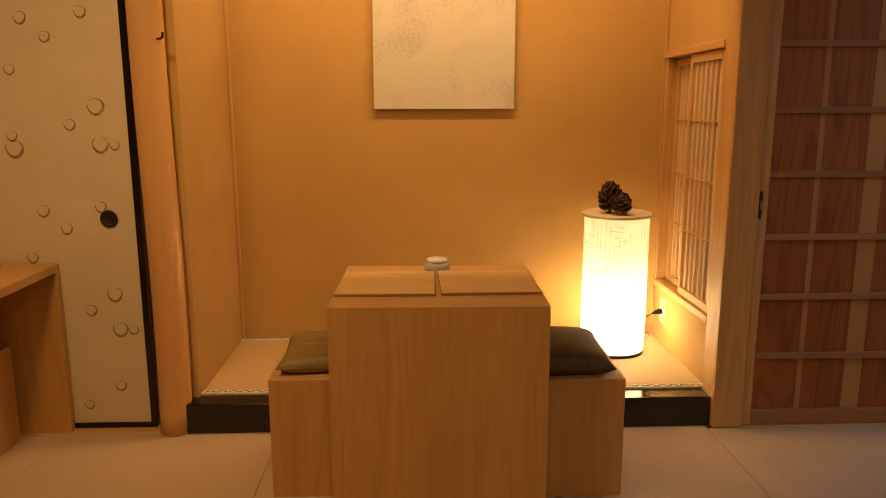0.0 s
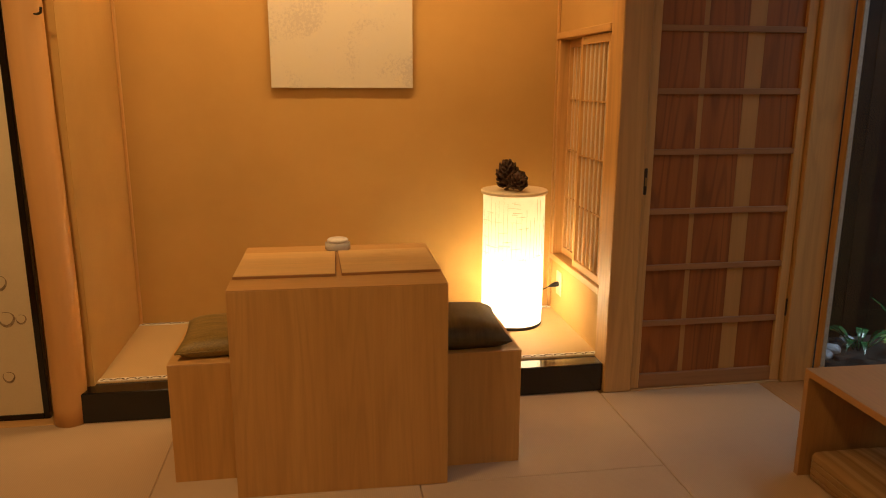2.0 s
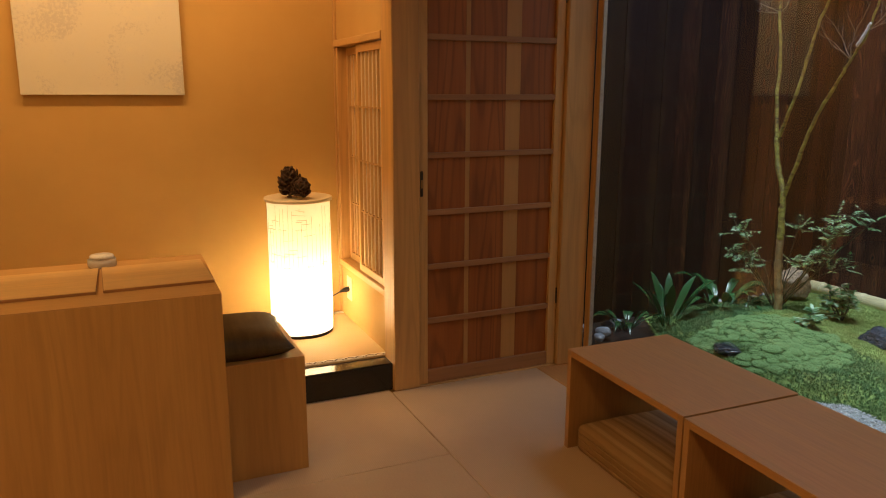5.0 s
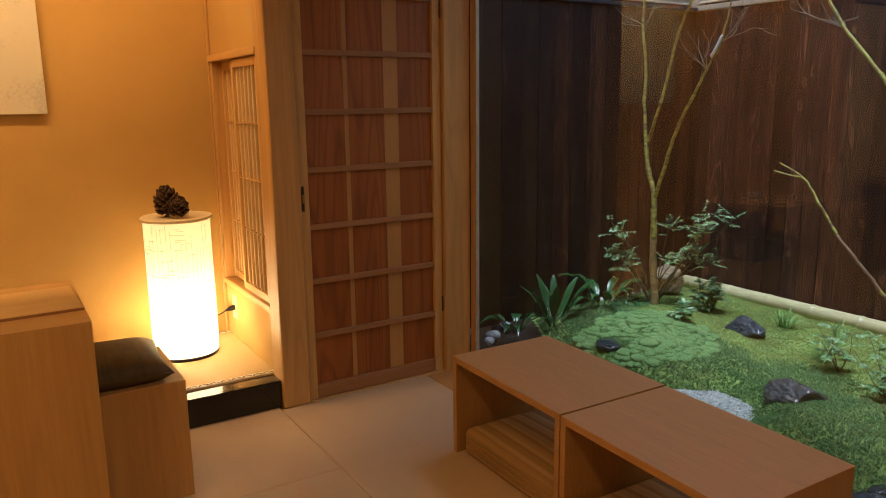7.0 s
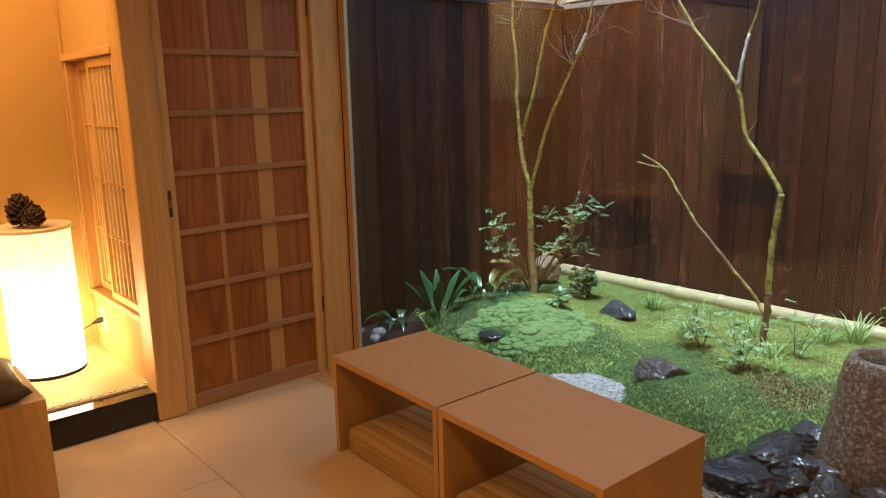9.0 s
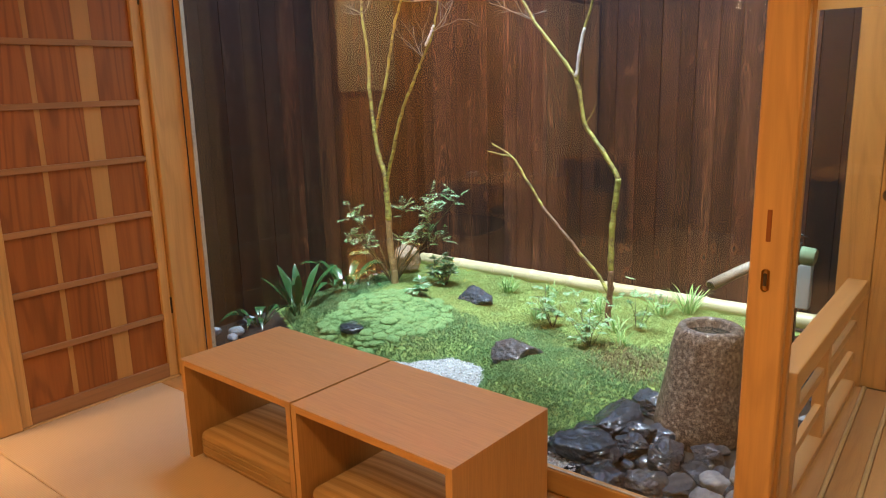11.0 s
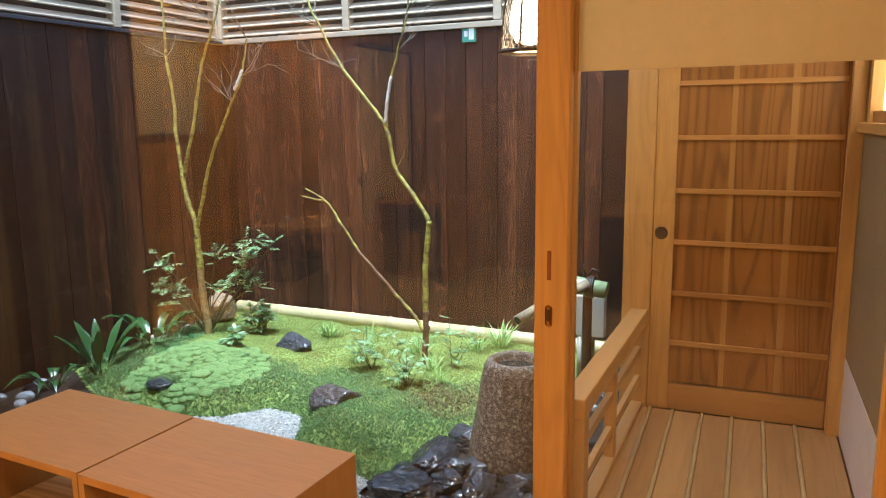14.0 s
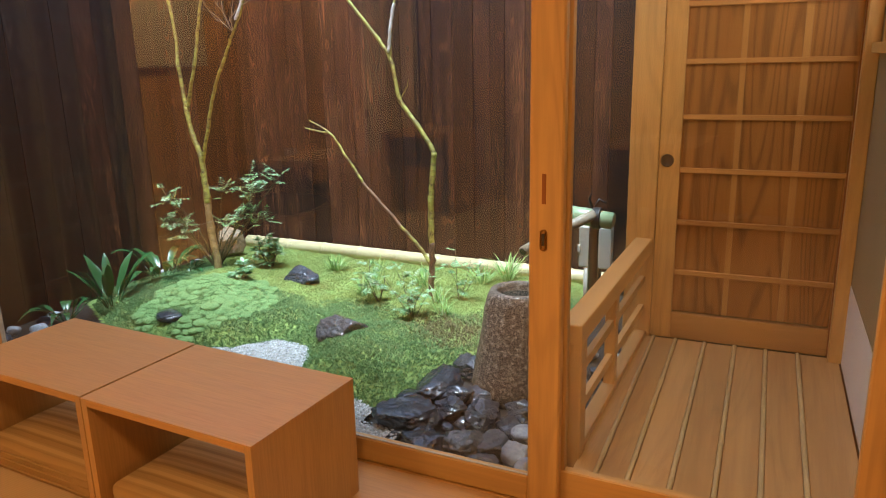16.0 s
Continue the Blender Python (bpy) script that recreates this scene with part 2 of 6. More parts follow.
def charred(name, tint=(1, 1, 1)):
    """Burnt and brushed cedar: near black, rust-coloured grain lines, knots with a warm rim. A dark tint paints shade
    into it.
    """
    m, nt, b = material(name, 0.50)
    b.inputs["Specular IOR Level"].default_value = 0.32
    vec = mapped(nt, (1, 1, 0.06))
    streak, broad = noise_tex(nt, vec, 105, 6.0, 0.75, 0.2), noise_tex(nt, vec, 11, 3.0, 0.5, 0.4)
    flow = noise_tex(nt, mapped(nt, (3.4, 3.4, 0.35)), 1.6, 2.0, 0.45, 0.5)
    many, wave = nt.nodes.new("ShaderNodeMath"), nt.nodes.new("ShaderNodeMath")
    many.operation, many.inputs[1].default_value, wave.operation = "MULTIPLY", 120.0, "SINE"
    nt.links.new(flow, many.inputs[0])
    nt.links.new(many.outputs[0], wave.inputs[0])
    col = ramp(nt, broad, [(0.3, (0.018, 0.0078, 0.006)), (0.5, (0.038, 0.015, 0.0095)), (0.75, (0.076, 0.029, 0.0145))])
    lines = ramp(nt, wave.outputs[0], [(0.70, (0, 0, 0)), (1.0, (1, 1, 1))])
    patchy = mix(nt, lines, ramp(nt, noise_tex(nt, mapped(nt, (1, 1, 0.2)), 7, 3.0), [(0.50, (0, 0, 0)), (0.68, (1, 1, 1))]), 1.0, "MULTIPLY")
    col = mix(nt, col, (0.16, 0.062, 0.028), patchy)
    col = mix(nt, col, ramp(nt, streak, [(0.36, (0.30,) * 3), (0.50, (1.0,) * 3), (0.64, (1.75,) * 3)]), 1.0, "MULTIPLY")
    kn = nt.nodes.new("ShaderNodeTexVoronoi")
    kn.inputs["Scale"].default_value = 6.5
    kn.inputs["Randomness"].default_value = 1.0
    nt.links.new(mix(nt, mapped(nt, (1.3, 1.3, 0.65)), bent_by(nt, 40.0), 0.03, "ADD"), kn.inputs["Vector"])
    rim = ramp(nt, kn.outputs["Distance"], [(0.0, (0, 0, 0)), (0.09, (0.2, 0.2, 0.2)), (0.13, (1, 1, 1)), (0.20, (0, 0, 0))])
    core = ramp(nt, kn.outputs["Distance"], [(0.06, (1, 1, 1)), (0.12, (0, 0, 0))])
    col = mix(nt, mix(nt, col, (0.13, 0.052, 0.022), rim), (0.004, 0.004, 0.005), core)
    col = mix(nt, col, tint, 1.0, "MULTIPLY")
    nt.links.new(tint_by_object(nt, col, 0.55), b.inputs["Base Color"])
    bump(nt, b, streak, 0.9, 0.003)
    return m


FENCE = charred("charred_fence_board")
# darker blue-black copy of the same boards, shade put into its colour
FENCE_SHADED = charred("shaded_blue_black_board", (0.26, 0.38, 0.50))
LOG = wood("peeled_log", (0.58, 0.31, 0.11), (0.68, 0.40, 0.16), "z", 14, 0.3, 0.25)
LOUVER = wood("pale_louver_wood", (0.44, 0.35, 0.25), (0.56, 0.46, 0.34), "y", 30, 0.6, 0.6)
LOUVER_X = wood("pale_louver_wood_across", (0.44, 0.35, 0.25), (0.56, 0.46, 0.34), "x", 30, 0.6, 0.6)
PLASTER = mottled("earth_plaster", [(0.35, (0.49, 0.305, 0.098)), (0.65, (0.53, 0.335, 0.112))], 3.0, 0.92, 0.10, 0.0008, 300.0, grain=0.05)
PLASTER_PLAIN = mottled("grey_plaster", [(0.35, (0.24, 0.19, 0.10)), (0.65, (0.28, 0.22, 0.12))], 3.0, 0.9, 0.2, 0.0015, 200.0)
PAPER_WALL = mottled("white_wainscot_paper", [(0.3, (0.74, 0.72, 0.70)), (0.7, (0.80, 0.78, 0.75))], 6.0, 0.8, 0.05, 0.001)
FUSUMA = mottled("cream_fusuma_paper", [(0.3, (0.66, 0.56, 0.36)), (0.7, (0.71, 0.61, 0.40))], 5.0, 0.75, 0.05, 0.0004, 300.0, grain=0.04)
INK = mottled("brown_ink", [(0.35, (0.20, 0.135, 0.08)), (0.65, (0.42, 0.33, 0.20))], 60.0, 0.7, 0.0)
# lattice wood made paler, lamplight on the bars put into its colour
LIT_BAR = wood("lamplit_lattice_wood", (0.70, 0.46, 0.21), (0.78, 0.53, 0.26), "z", 60, 0.5, 0.3)
CEILING = wood("ceiling_board", (0.40, 0.28, 0.17), (0.48, 0.34, 0.21), "y", 20, 0.6, 0.4)
LACQUER = mottled("black_lacquer", [(0.3, (0.005, 0.005, 0.005)), (0.7, (0.009, 0.008, 0.008))], 4.0, 0.12, 0.0)
BLACK = mottled("matt_black", [(0.3, (0.012, 0.011, 0.010)), (0.7, (0.02, 0.018, 0.016))], 20.0, 0.5, 0.1)
IRON = mottled("dark_bronze", [(0.3, (0.035, 0.026, 0.02)), (0.7, (0.07, 0.05, 0.035))], 40.0, 0.35, 0.1)
BRASS = material("aged_brass", 0.32, 1.0)[0]
BRASS.node_tree.nodes["Principled BSDF"].inputs["Base Color"].default_value = (0.45, 0.28, 0.11, 1)


def woven(name, dark, light, pitch_x, pitch_y, rough=0.65):
    """Rush weave: fine ribs one way, a faint dash the other."""
    m, nt, b = material(name, rough)
    vec = mapped(nt, (1, 1, 1), False)
    w = []
    for direction, pitch in (("X", pitch_x), ("Y", pitch_y)):
        t = nt.nodes.new("ShaderNodeTexWave")
        t.bands_direction = direction
        t.inputs["Scale"].default_value, t.inputs["Distortion"].default_value = 0.314 / pitch, 0.6
        nt.links.new(vec, t.inputs["Vector"])
        w.append(t.outputs["Fac"])
    big = noise_tex(nt, vec, 2.2, 4.0)
    col = ramp(nt, big, [(0.3, dark), (0.7, light)])
    ribs = mix(nt, ramp(nt, w[0], [(0.0, (0.95,) * 3), (1.0, (1.02,) * 3)]), ramp(nt, w[1], [(0.0, (0.97,) * 3), (1.0, (1.01,) * 3)]), 1.0, "MULTIPLY")
    nt.links.new(mix(nt, col, ribs, 1.0, "MULTIPLY"), b.inputs["Base Color"])
    bump(nt, b, w[0], 0.12, 0.0006)
    return m


TATAMI = woven("tatami_rush", (0.50, 0.37, 0.235), (0.56, 0.42, 0.275), 0.007, 0.0025)
RUSH_YELLOW = woven("aged_yellow_rush", (0.52, 0.375, 0.185), (0.58, 0.43, 0.22), 0.007, 0.0025)
TATAMI_TURNED = woven("tatami_rush_turned", (0.50, 0.37, 0.235), (0.56, 0.42, 0.275), 0.0025, 0.007)
EDGING = mottled("pale_brocade_edging", [(0.3, (0.72, 0.69, 0.62)), (0.7, (0.80, 0.77, 0.70))], 40.0, 0.8, 0.1)
EDGING_DARK = mottled("brown_brocade_figure", [(0.3, (0.07, 0.045, 0.03)), (0.7, (0.11, 0.07, 0.045))], 40.0, 0.8, 0.1)


def glass(name, tint=(1, 1, 1)):
    m, nt, b = material(name)
    nt.nodes.remove(b)
    mixn, tr, gl, lw = (nt.nodes.new(k) for k in ("ShaderNodeMixShader", "ShaderNodeBsdfTransparent", "ShaderNodeBsdfGlossy", "ShaderNodeLayerWeight"))
    tr.inputs["Color"].default_value = (*tint, 1)
    gl.inputs["Roughness"].default_value, lw.inputs["Blend"].default_value = 0.0, 0.5
    power, gain = nt.nodes.new("ShaderNodeMath"), nt.nodes.new("ShaderNodeMath")
    power.operation, power.inputs[1].default_value = "POWER", 5.0
    gain.operation, gain.inputs[1].default_value, gain.inputs[2].default_value = "MULTIPLY_ADD", 0.9, 0.054
    nt.links.new(lw.outputs["Facing"], power.inputs[0])
    nt.links.new(power.outputs[0], gain.inputs[0])
    nt.links.new(gain.outputs[0], mixn.inputs[0])
    nt.links.new(tr.outputs[0], mixn.inputs[1])
    nt.links.new(gl.outputs[0], mixn.inputs[2])
    nt.links.new(mixn.outputs[0], nt.nodes["Material Output"].inputs["Surface"])
    return m


GLASS = glass("window_glass", (0.97, 0.98, 0.97))


def translucent(name, colour, share, rough=0.8):
    """Paper or film: part of the light goes through, spread out."""
    m, nt, b = material(name, rough)
    vec = mapped(nt, (1, 1, 1))
    col = ramp(nt, noise_tex(nt, vec, 35, 6.0, 0.7), [(0.3, tuple(c * 0.94 for c in colour)), (0.7, colour)])
    nt.links.new(col, b.inputs["Base Color"])
    mixn, tr = nt.nodes.new("ShaderNodeMixShader"), nt.nodes.new("ShaderNodeBsdfTranslucent")
    nt.links.new(col, tr.inputs["Color"])
    mixn.inputs[0].default_value = share
    nt.links.new(b.outputs[0], mixn.inputs[1])
    nt.links.new(tr.outputs[0], mixn.inputs[2])
    nt.links.new(mixn.outputs[0], nt.nodes["Material Output"].inputs["Surface"])
    return m


SHADE = translucent("washi_shade", (0.90, 0.86, 0.76), 0.62)
SHOJI = translucent("shoji_paper", (0.82, 0.72, 0.55), 0.35)
FILM = translucent("frosted_film", (0.80, 0.73, 0.56), 0.40, 0.35)


def glow(name, colour, strength):
    m, nt, b = material(name)
    b.inputs["Emission Color"].default_value, b.inputs["Emission Strength"].default_value = (*colour, 1), strength
    b.inputs["Base Color"].default_value = (*colour, 1)
    return m


# ---- large structure: room ----
def structure(name, bm, mat, label, category):
    return solid(name, bm, mat, label, category, "", "structure")


structure("wall_alcove_back", box(-0.75, 1.62, 4.07, 4.17, 0.0, 2.45), PLASTER, "warm ochre earth plaster wall at the back of the alcove", "wall")
structure("wall_alcove_left", box(-0.72, -0.622, 3.30, 4.068, 0.0, 2.45), PLASTER, "warm ochre earth plaster side wall of the alcove", "wall")
structure("wall_alcove_right", boxes([(1.508, 1.62, 3.33, 4.068, 0.0, 0.415), (1.508, 1.62, 3.33, 4.068, 1.56, 2.45), (1.508, 1.62, 3.33, 3.365, 0.415, 1.56), (1.508, 1.62, 4.045, 4.068, 0.415, 1.56)]), PLASTER, "earth plaster side wall of the alcove with a small shoji window", "wall")
structure("wall_front", boxes([(-2.1, -0.70, 3.25, 3.35, 2.02, 2.45), (-0.70, 1.61, 3.25, 3.33, 2.12, 2.45), (1.614, 2.329, 3.25, 3.35, 2.02, 2.45), (-2.1, -1.9, 3.25, 3.35, 0, 2.02)]), PLASTER, "ochre plaster wall over the alcove and the sliding doors", "wall")
structure("wall_back_of_front", box(1.62, 2.40, 3.36, 3.40, 0.0, 2.45), PLASTER, "plain wall behind the slatted door", "wall")
structure("wall_garden_side", box(2.40, 2.477, 3.352, 4.55, -0.36, 2.45), PLASTER, "outer plaster wall of the house beside the garden", "wall")
structure("wall_behind_screen", box(-2.1, -0.702, 3.36, 3.42, 0.0, 2.45), PLASTER, "plain wall behind the painted screen", "wall")
structure("sill_screen", box(-2.0, -0.66, 3.239, 3.36, -0.05, 0.0005, 0.002), CYPRESS_X, "wooden floor track under the painted screen", "sill")
structure("sill_door", box(1.613, 2.329, 3.206, 3.36, -0.05, 0.004, 0.002), CYPRESS_X, "wooden floor track under the slatted door", "sill")
structure("sill_alcove", box(-0.66, 1.613, 3.239, 3.33, -0.05, -0.001), CYPRESS_X, "plain wooden sill under the alcove beam", "sill")
structure("wall_west", box(-2.1, -2.0, -1.7, 3.25, 0.0, 2.45), PLASTER, "ochre plaster wall of the room", "wall")
structure("wall_south", box(-2.1, 2.62, -1.8, -1.7, 0.0, 2.45), PLASTER, "ochre plaster wall behind the viewer", "wall")
structure("wall_east", boxes([(2.47, 2.60, -1.7, -0.401, 0.0, 2.45), (2.47, 2.60, -0.40, 3.19, 2.062, 2.45)]), PLASTER, "ochre plaster wall over and beside the garden window", "wall")
structure("ceiling", box(-2.1, 2.62, -1.8, 4.17, 2.45, 2.50), CEILING, "plain wooden board ceiling", "ceiling")

floor = thing("floor", (0.2, 0.8, -0.06), "tatami floor of borderless square rush mats", "floor", "", "structure")
part("subfloor", box(-2.0, 2.47, -1.7, 3.23, -0.12, -0.045), CEDAR, floor)
part("threshold_board", box(2.226, 2.462, -1.7, 3.20, -0.045, -0.001, 0.003), OAK_Y, floor, "wooden threshold board along the window")
# ---- alcove ----
alcove = thing("alcove_step", (0.42, 3.24, 0.0), "raised alcove floor with a black lacquered front beam", "step", "", "structure")
part("front_beam", box(-0.662, 1.490, 3.226, 3.325, 0.0, 0.126, 0.004), LACQUER, alcove, "glossy black lacquer beam")
part("alcove_mat", box(-0.622, 1.508, 3.325, 4.07, 0.05, 0.131, 0.002), RUSH_YELLOW, alcove, "pale rush mat")


def edging(y0, y1):
    part("mat_edging", box(-0.620, 1.505, y0, y1, 0.126, 0.1345, 0.001), EDGING, alcove, "pale brocade edging with brown scallops")
    bm = bmesh.new()
    n = 44
    for k in range(n):
        cx = -0.61 + 2.10 * (k + 0.5) / n
        r0, r1 = 0.0125, 0.0195
        ring = []
        for a in range(9):
            th = math.pi * a / 8
            ring.append((bm.verts.new((cx + r0 * math.cos(th) * 1.2, y0 + 0.004 + r0 * math.sin(th), 0.1352)), bm.verts.new((cx + r1 * math.cos(th) * 1.2, y0 + 0.004 + r1 * math.sin(th), 0.1352))))
        for (a, b), (c, d) in zip(ring, ring[1:]):
            bm.faces.new((a, b, d, c))
    part("edging_figure", bm, EDGING_DARK, alcove, "row of brown scallops")


edging(3.327, 3.357)
edging(4.040, 4.068)
structure("trim_alcove_left", box(-0.621, -0.607, 4.056, 4.0695, 0.135, 2.45, 0.002), CYPRESS, "thin wooden corner bead in the alcove", "trim")
structure("trim_alcove_right", box(1.492, 1.507, 4.056, 4.0695, 0.135, 2.45, 0.002), CYPRESS, "thin wooden corner bead in the alcove", "trim")
structure("post_1", box(1.490, 1.612, 3.20, 3.33, 0.0, 2.45, 0.004), CYPRESS, "square planed cypress post between alcove and door", "post")
structure("post_2", box(2.330, 2.478, 3.19, 3.35, 0.0, 2.45, 0.004), CYPRESS, "square cypress corner post beside the garden window", "post")

# round log post
bm = bmesh.new()
log_pts = [(-0.708, 3.262, z) for z in (0.0, 0.3, 0.6, 0.9, 1.2, 1.5, 1.8, 2.1, 2.45)]
tube(smooth_line([(x + 0.006 * math.sin(z * 3.1), y, z) for x, y, z in log_pts], 3), 0.064, 20, bm)
log = thing("alcove_post", (-0.708, 3.262, 0.0), "smooth peeled round log post of the alcove", "post", "", "structure")
part("shaft", bm, LOG, log, "", True)
bm = tube([(-0.655, 3.215, 1.548), (-0.640, 3.195, 1.548), (-0.630, 3.185, 1.552), (-0.626, 3.180, 1.568)], 0.0045, 8)
lathe([(0, -0.002), (0.009, -0.002), (0.009, 0.002), (0, 0.002)], (-0.655, 3.215, 1.548), 12, bm)
solid("wall_hook", bm, BLACK, "small black iron hook on the log post", "hook")


# ---- small shoji window in the alcove's side ----
sw = thing("window_1", (1.52, 3.70, 0.415), "small wooden shoji window with two sliding papered screens", "window", "", "structure")
part("window_sill", box(1.492, 1.60, 3.335, 4.052, 0.405, 0.437, 0.003), CYPRESS_Y, sw)
part("window_head", box(1.486, 1.60, 3.335, 4.052, 1.530, 1.562, 0.003), CYPRESS_Y, sw)
part("window_jamb", box(1.498, 1.60, 4.018, 4.046, 0.437, 1.530, 0.002), CYPRESS, sw)


def shoji(y0, y1, x, nv):
    scr = part("shoji_screen", box(x + 0.016, x + 0.0175, y0 + 0.022, y1 - 0.022, 0.465, 1.505), SHOJI, sw, "translucent paper")
    for row in ((x, x + 0.024, y0, y0 + 0.024, 0.440, 1.527), (x, x + 0.024, y1 - 0.024, y1, 0.440, 1.527)):
        part("stile", box(*row, 0.002), CYPRESS, scr)
    for row in ((x, x + 0.024, y0 + 0.024, y1 - 0.024, 0.440, 0.475), (x, x + 0.024, y0 + 0.024, y1 - 0.024, 1.490, 1.527)):
        part("rail", box(*row, 0.002), CYPRESS_Y, scr)
    for k in range(nv):
        yc = y0 + 0.024 + (y1 - y0 - 0.048) * (k + 1) / (nv + 1)
        part("lattice_bar", box(x + 0.004, x + 0.015, yc - 0.0021, yc + 0.0021, 0.475, 1.490), LIT_BAR, scr)
    for zc in (0.74, 0.985, 1.24):
        part("lattice_bar", box(x + 0.006, x + 0.0155, y0 + 0.024, y1 - 0.024, zc - 0.0035, zc + 0.0035), CYPRESS_Y, scr)


shoji(3.366, 3.735, 1.506, 5)
shoji(3.690, 4.018, 1.545, 5)


# ---- slatted sliding door ----
def slatted_door(name, label, x0, x1, y, zs, light_at, h=2.0):
    """A cedar door in a wall along x: frame, boards set back, crossbars."""
    d = thing(name, ((x0 + x1) / 2, y, 0.0), label, "door", "", "structure")
    part("stile", box(x0, x0 + 0.040, y, y + 0.034, 0.006, h, 0.002), CYPRESS, d)
    part("stile", box(x1 - 0.044, x1, y, y + 0.034, 0.006, h, 0.002), CYPRESS, d)
    part("bottom_rail", box(x0 + 0.040, x1 - 0.044, y + 0.001, y + 0.034, 0.006, 0.070, 0.002), CEDAR_BAR, d)
    part("top_rail", box(x0 + 0.040, x1 - 0.044, y + 0.001, y + 0.034, h - 0.07, h, 0.002), CEDAR_BAR, d)
    edges = sorted({x0 + 0.038, x1 - 0.042, *[v for ab in light_at for v in ab]})
    for a, b in zip(edges, edges[1:]):
        pale = any(abs(a - l) < 1e-6 for l, _ in light_at)
        part("board", box(a, b - 0.0008, y + 0.018, y + 0.028, 0.06, h - 0.06), SAPWOOD if pale else CEDAR, d, "pale sapwood strip" if pale else "")
    for z in zs:
        part("crossbar", box(x0 + 0.038, x1 - 0.042, y + 0.002, y + 0.0185, z - 0.012, z + 0.012, 0.0015), CEDAR_BAR, d)
    return d


door = slatted_door("door_1", "sliding cedar board door with seven cross slats", 1.6135, 2.3275, 3.212, (0.302, 0.551, 0.794, 1.043, 1.289, 1.536, 1.783), ((1.841, 1.863), (2.038, 2.112)))
pull = part("pull", box(1.618, 1.632, 3.209, 3.216, 0.868, 0.978, 0.003), IRON, door, "dark recessed metal pull")
part("hinge", box(2.321, 2.3305, 3.2085, 3.2125, 1.70, 1.78, 0.002), IRON, door, "small dark hinge plate")
part("hinge", box(2.321, 2.3305, 3.2085, 3.2125, 0.31, 0.39, 0.002), IRON, door, "small dark hinge plate")
part("key_plate", box(1.6215, 1.6285, 3.2075, 3.2095, 0.905, 0.94), BRASS, pull)


# ---- painted sliding screen ----
fus = thing("door_2", (-1.30, 3.30, 0.0), "cream paper sliding screen with brown brushed rings and black frame", "sliding screen", "", "structure")
part("paper", box(-1.878, -0.822, 3.304, 3.318, 0.022, 1.98), FUSUMA, fus)
part("frame", box(-0.824, -0.800, 3.296, 3.322, 0.0, 2.0, 0.002), LACQUER, fus, "black lacquer stile")
part("frame", box(-1.90, -1.876, 3.296, 3.322, 0.0, 2.0, 0.002), LACQUER, fus, "black lacquer stile")
part("frame", box(-1.876, -0.824, 3.296, 3.322, 0.0, 0.021, 0.002), LACQUER, fus, "black lacquer rail")
part("frame", box(-1.876, -0.824, 3.296, 3.322, 1.979, 2.0, 0.002), LACQUER, fus, "black lacquer rail")
pl = part("finger_pull", lathe([(0, 0.0), (0.026, 0.0), (0.034, 0.003), (0.034, 0.006), (0.030, 0.008), (0.026, 0.005), (0, 0.003)], (0, 0, 0), 28), BLACK, fus, "round dark metal finger pull", True, True)
pl.matrix_local = pose(-0.925 + 1.30, 0.003, 0.874, 90)
RINGS = [(-1.191, 1.633, 22), (-0.968, 1.654, 21), (-1.107, 1.565, 20), (-1.249, 1.445, 19), (-0.941, 1.307, 30), (-1.045, 1.239, 21), (-1.266, 1.197, 19), (-1.261, 1.148, 32), (-0.935, 1.162, 29), (-0.881, 1.16, 18), (-1.177, 0.907, 23), (-0.954, 0.921, 21), (-1.093, 0.835, 21), (-1.236, 0.72, 20), (-0.93, 0.568, 28), (-1.029, 0.503, 22), (-0.919, 0.422, 28), (-0.866, 0.419, 18), (-0.937, 0.183, 21), (-1.07, 0.102, 18)]
rnd = random.Random(5)
for x, z, r in RINGS:
    bm = bmesh.new()
    r /= 1000
    start, sweep = rnd.uniform(0, 0.8) + 2.2, rnd.uniform(5.2, 5.9)
    row = []
    for k in range(25):
        t = k / 24
        a = start + sweep * t
        w = r * (0.05 + 0.16 * math.sin(math.pi * min(1, t * 1.15 + 0.02)) * (0.7 + 0.3 * math.sin(a + 2.5)))
        rr = r * (1 + 0.05 * math.sin(3 * a))
        row.append([bm.verts.new((x + (rr + s * w) * math.cos(a), 3.3032, z + (rr + s * w) * math.sin(a))) for s in (-1, 1)])
    for (a, b), (c, d) in zip(row, row[1:]):
        bm.faces.new((a, b, d, c))
    part("brushed_ring", bm, INK, fus)


# ---- garden window wall ----
# one pale colour for the jamb's seal and the rail's painted glint
BEAD_GLINT = mottled("grey_beige_seal_glint", [(0.3, (0.40, 0.36, 0.30)), (0.7, (0.46, 0.42, 0.35))], 30.0, 0.6, 0.0)
win = thing("window_2", (2.49, 1.9, 0.0), "large sliding garden window in an orange cypress frame", "window", "", "structure")
WX = 2.468
part("window_frame", box(2.479, 2.506, 3.150, 3.189, 0.0, 2.06, 0.003), CYPRESS, win, "fixed jamb")
part("glazing_bead", box(2.482, 2.502, 3.1455, 3.1495, 0.084, 2.06, 0.001), BEAD_GLINT, win, "pale strip for seal and sky glint")
sash = part("sash", box(WX, WX + 0.034, 0.566, 0.662, 0.0, 2.06, 0.005), CYPRESS, win, "upright meeting stile")
part("bottom_rail", box(WX + 0.001, WX + 0.033, 0.662, 3.150, 0.0, 0.084, 0.004), CYPRESS_Y, win)
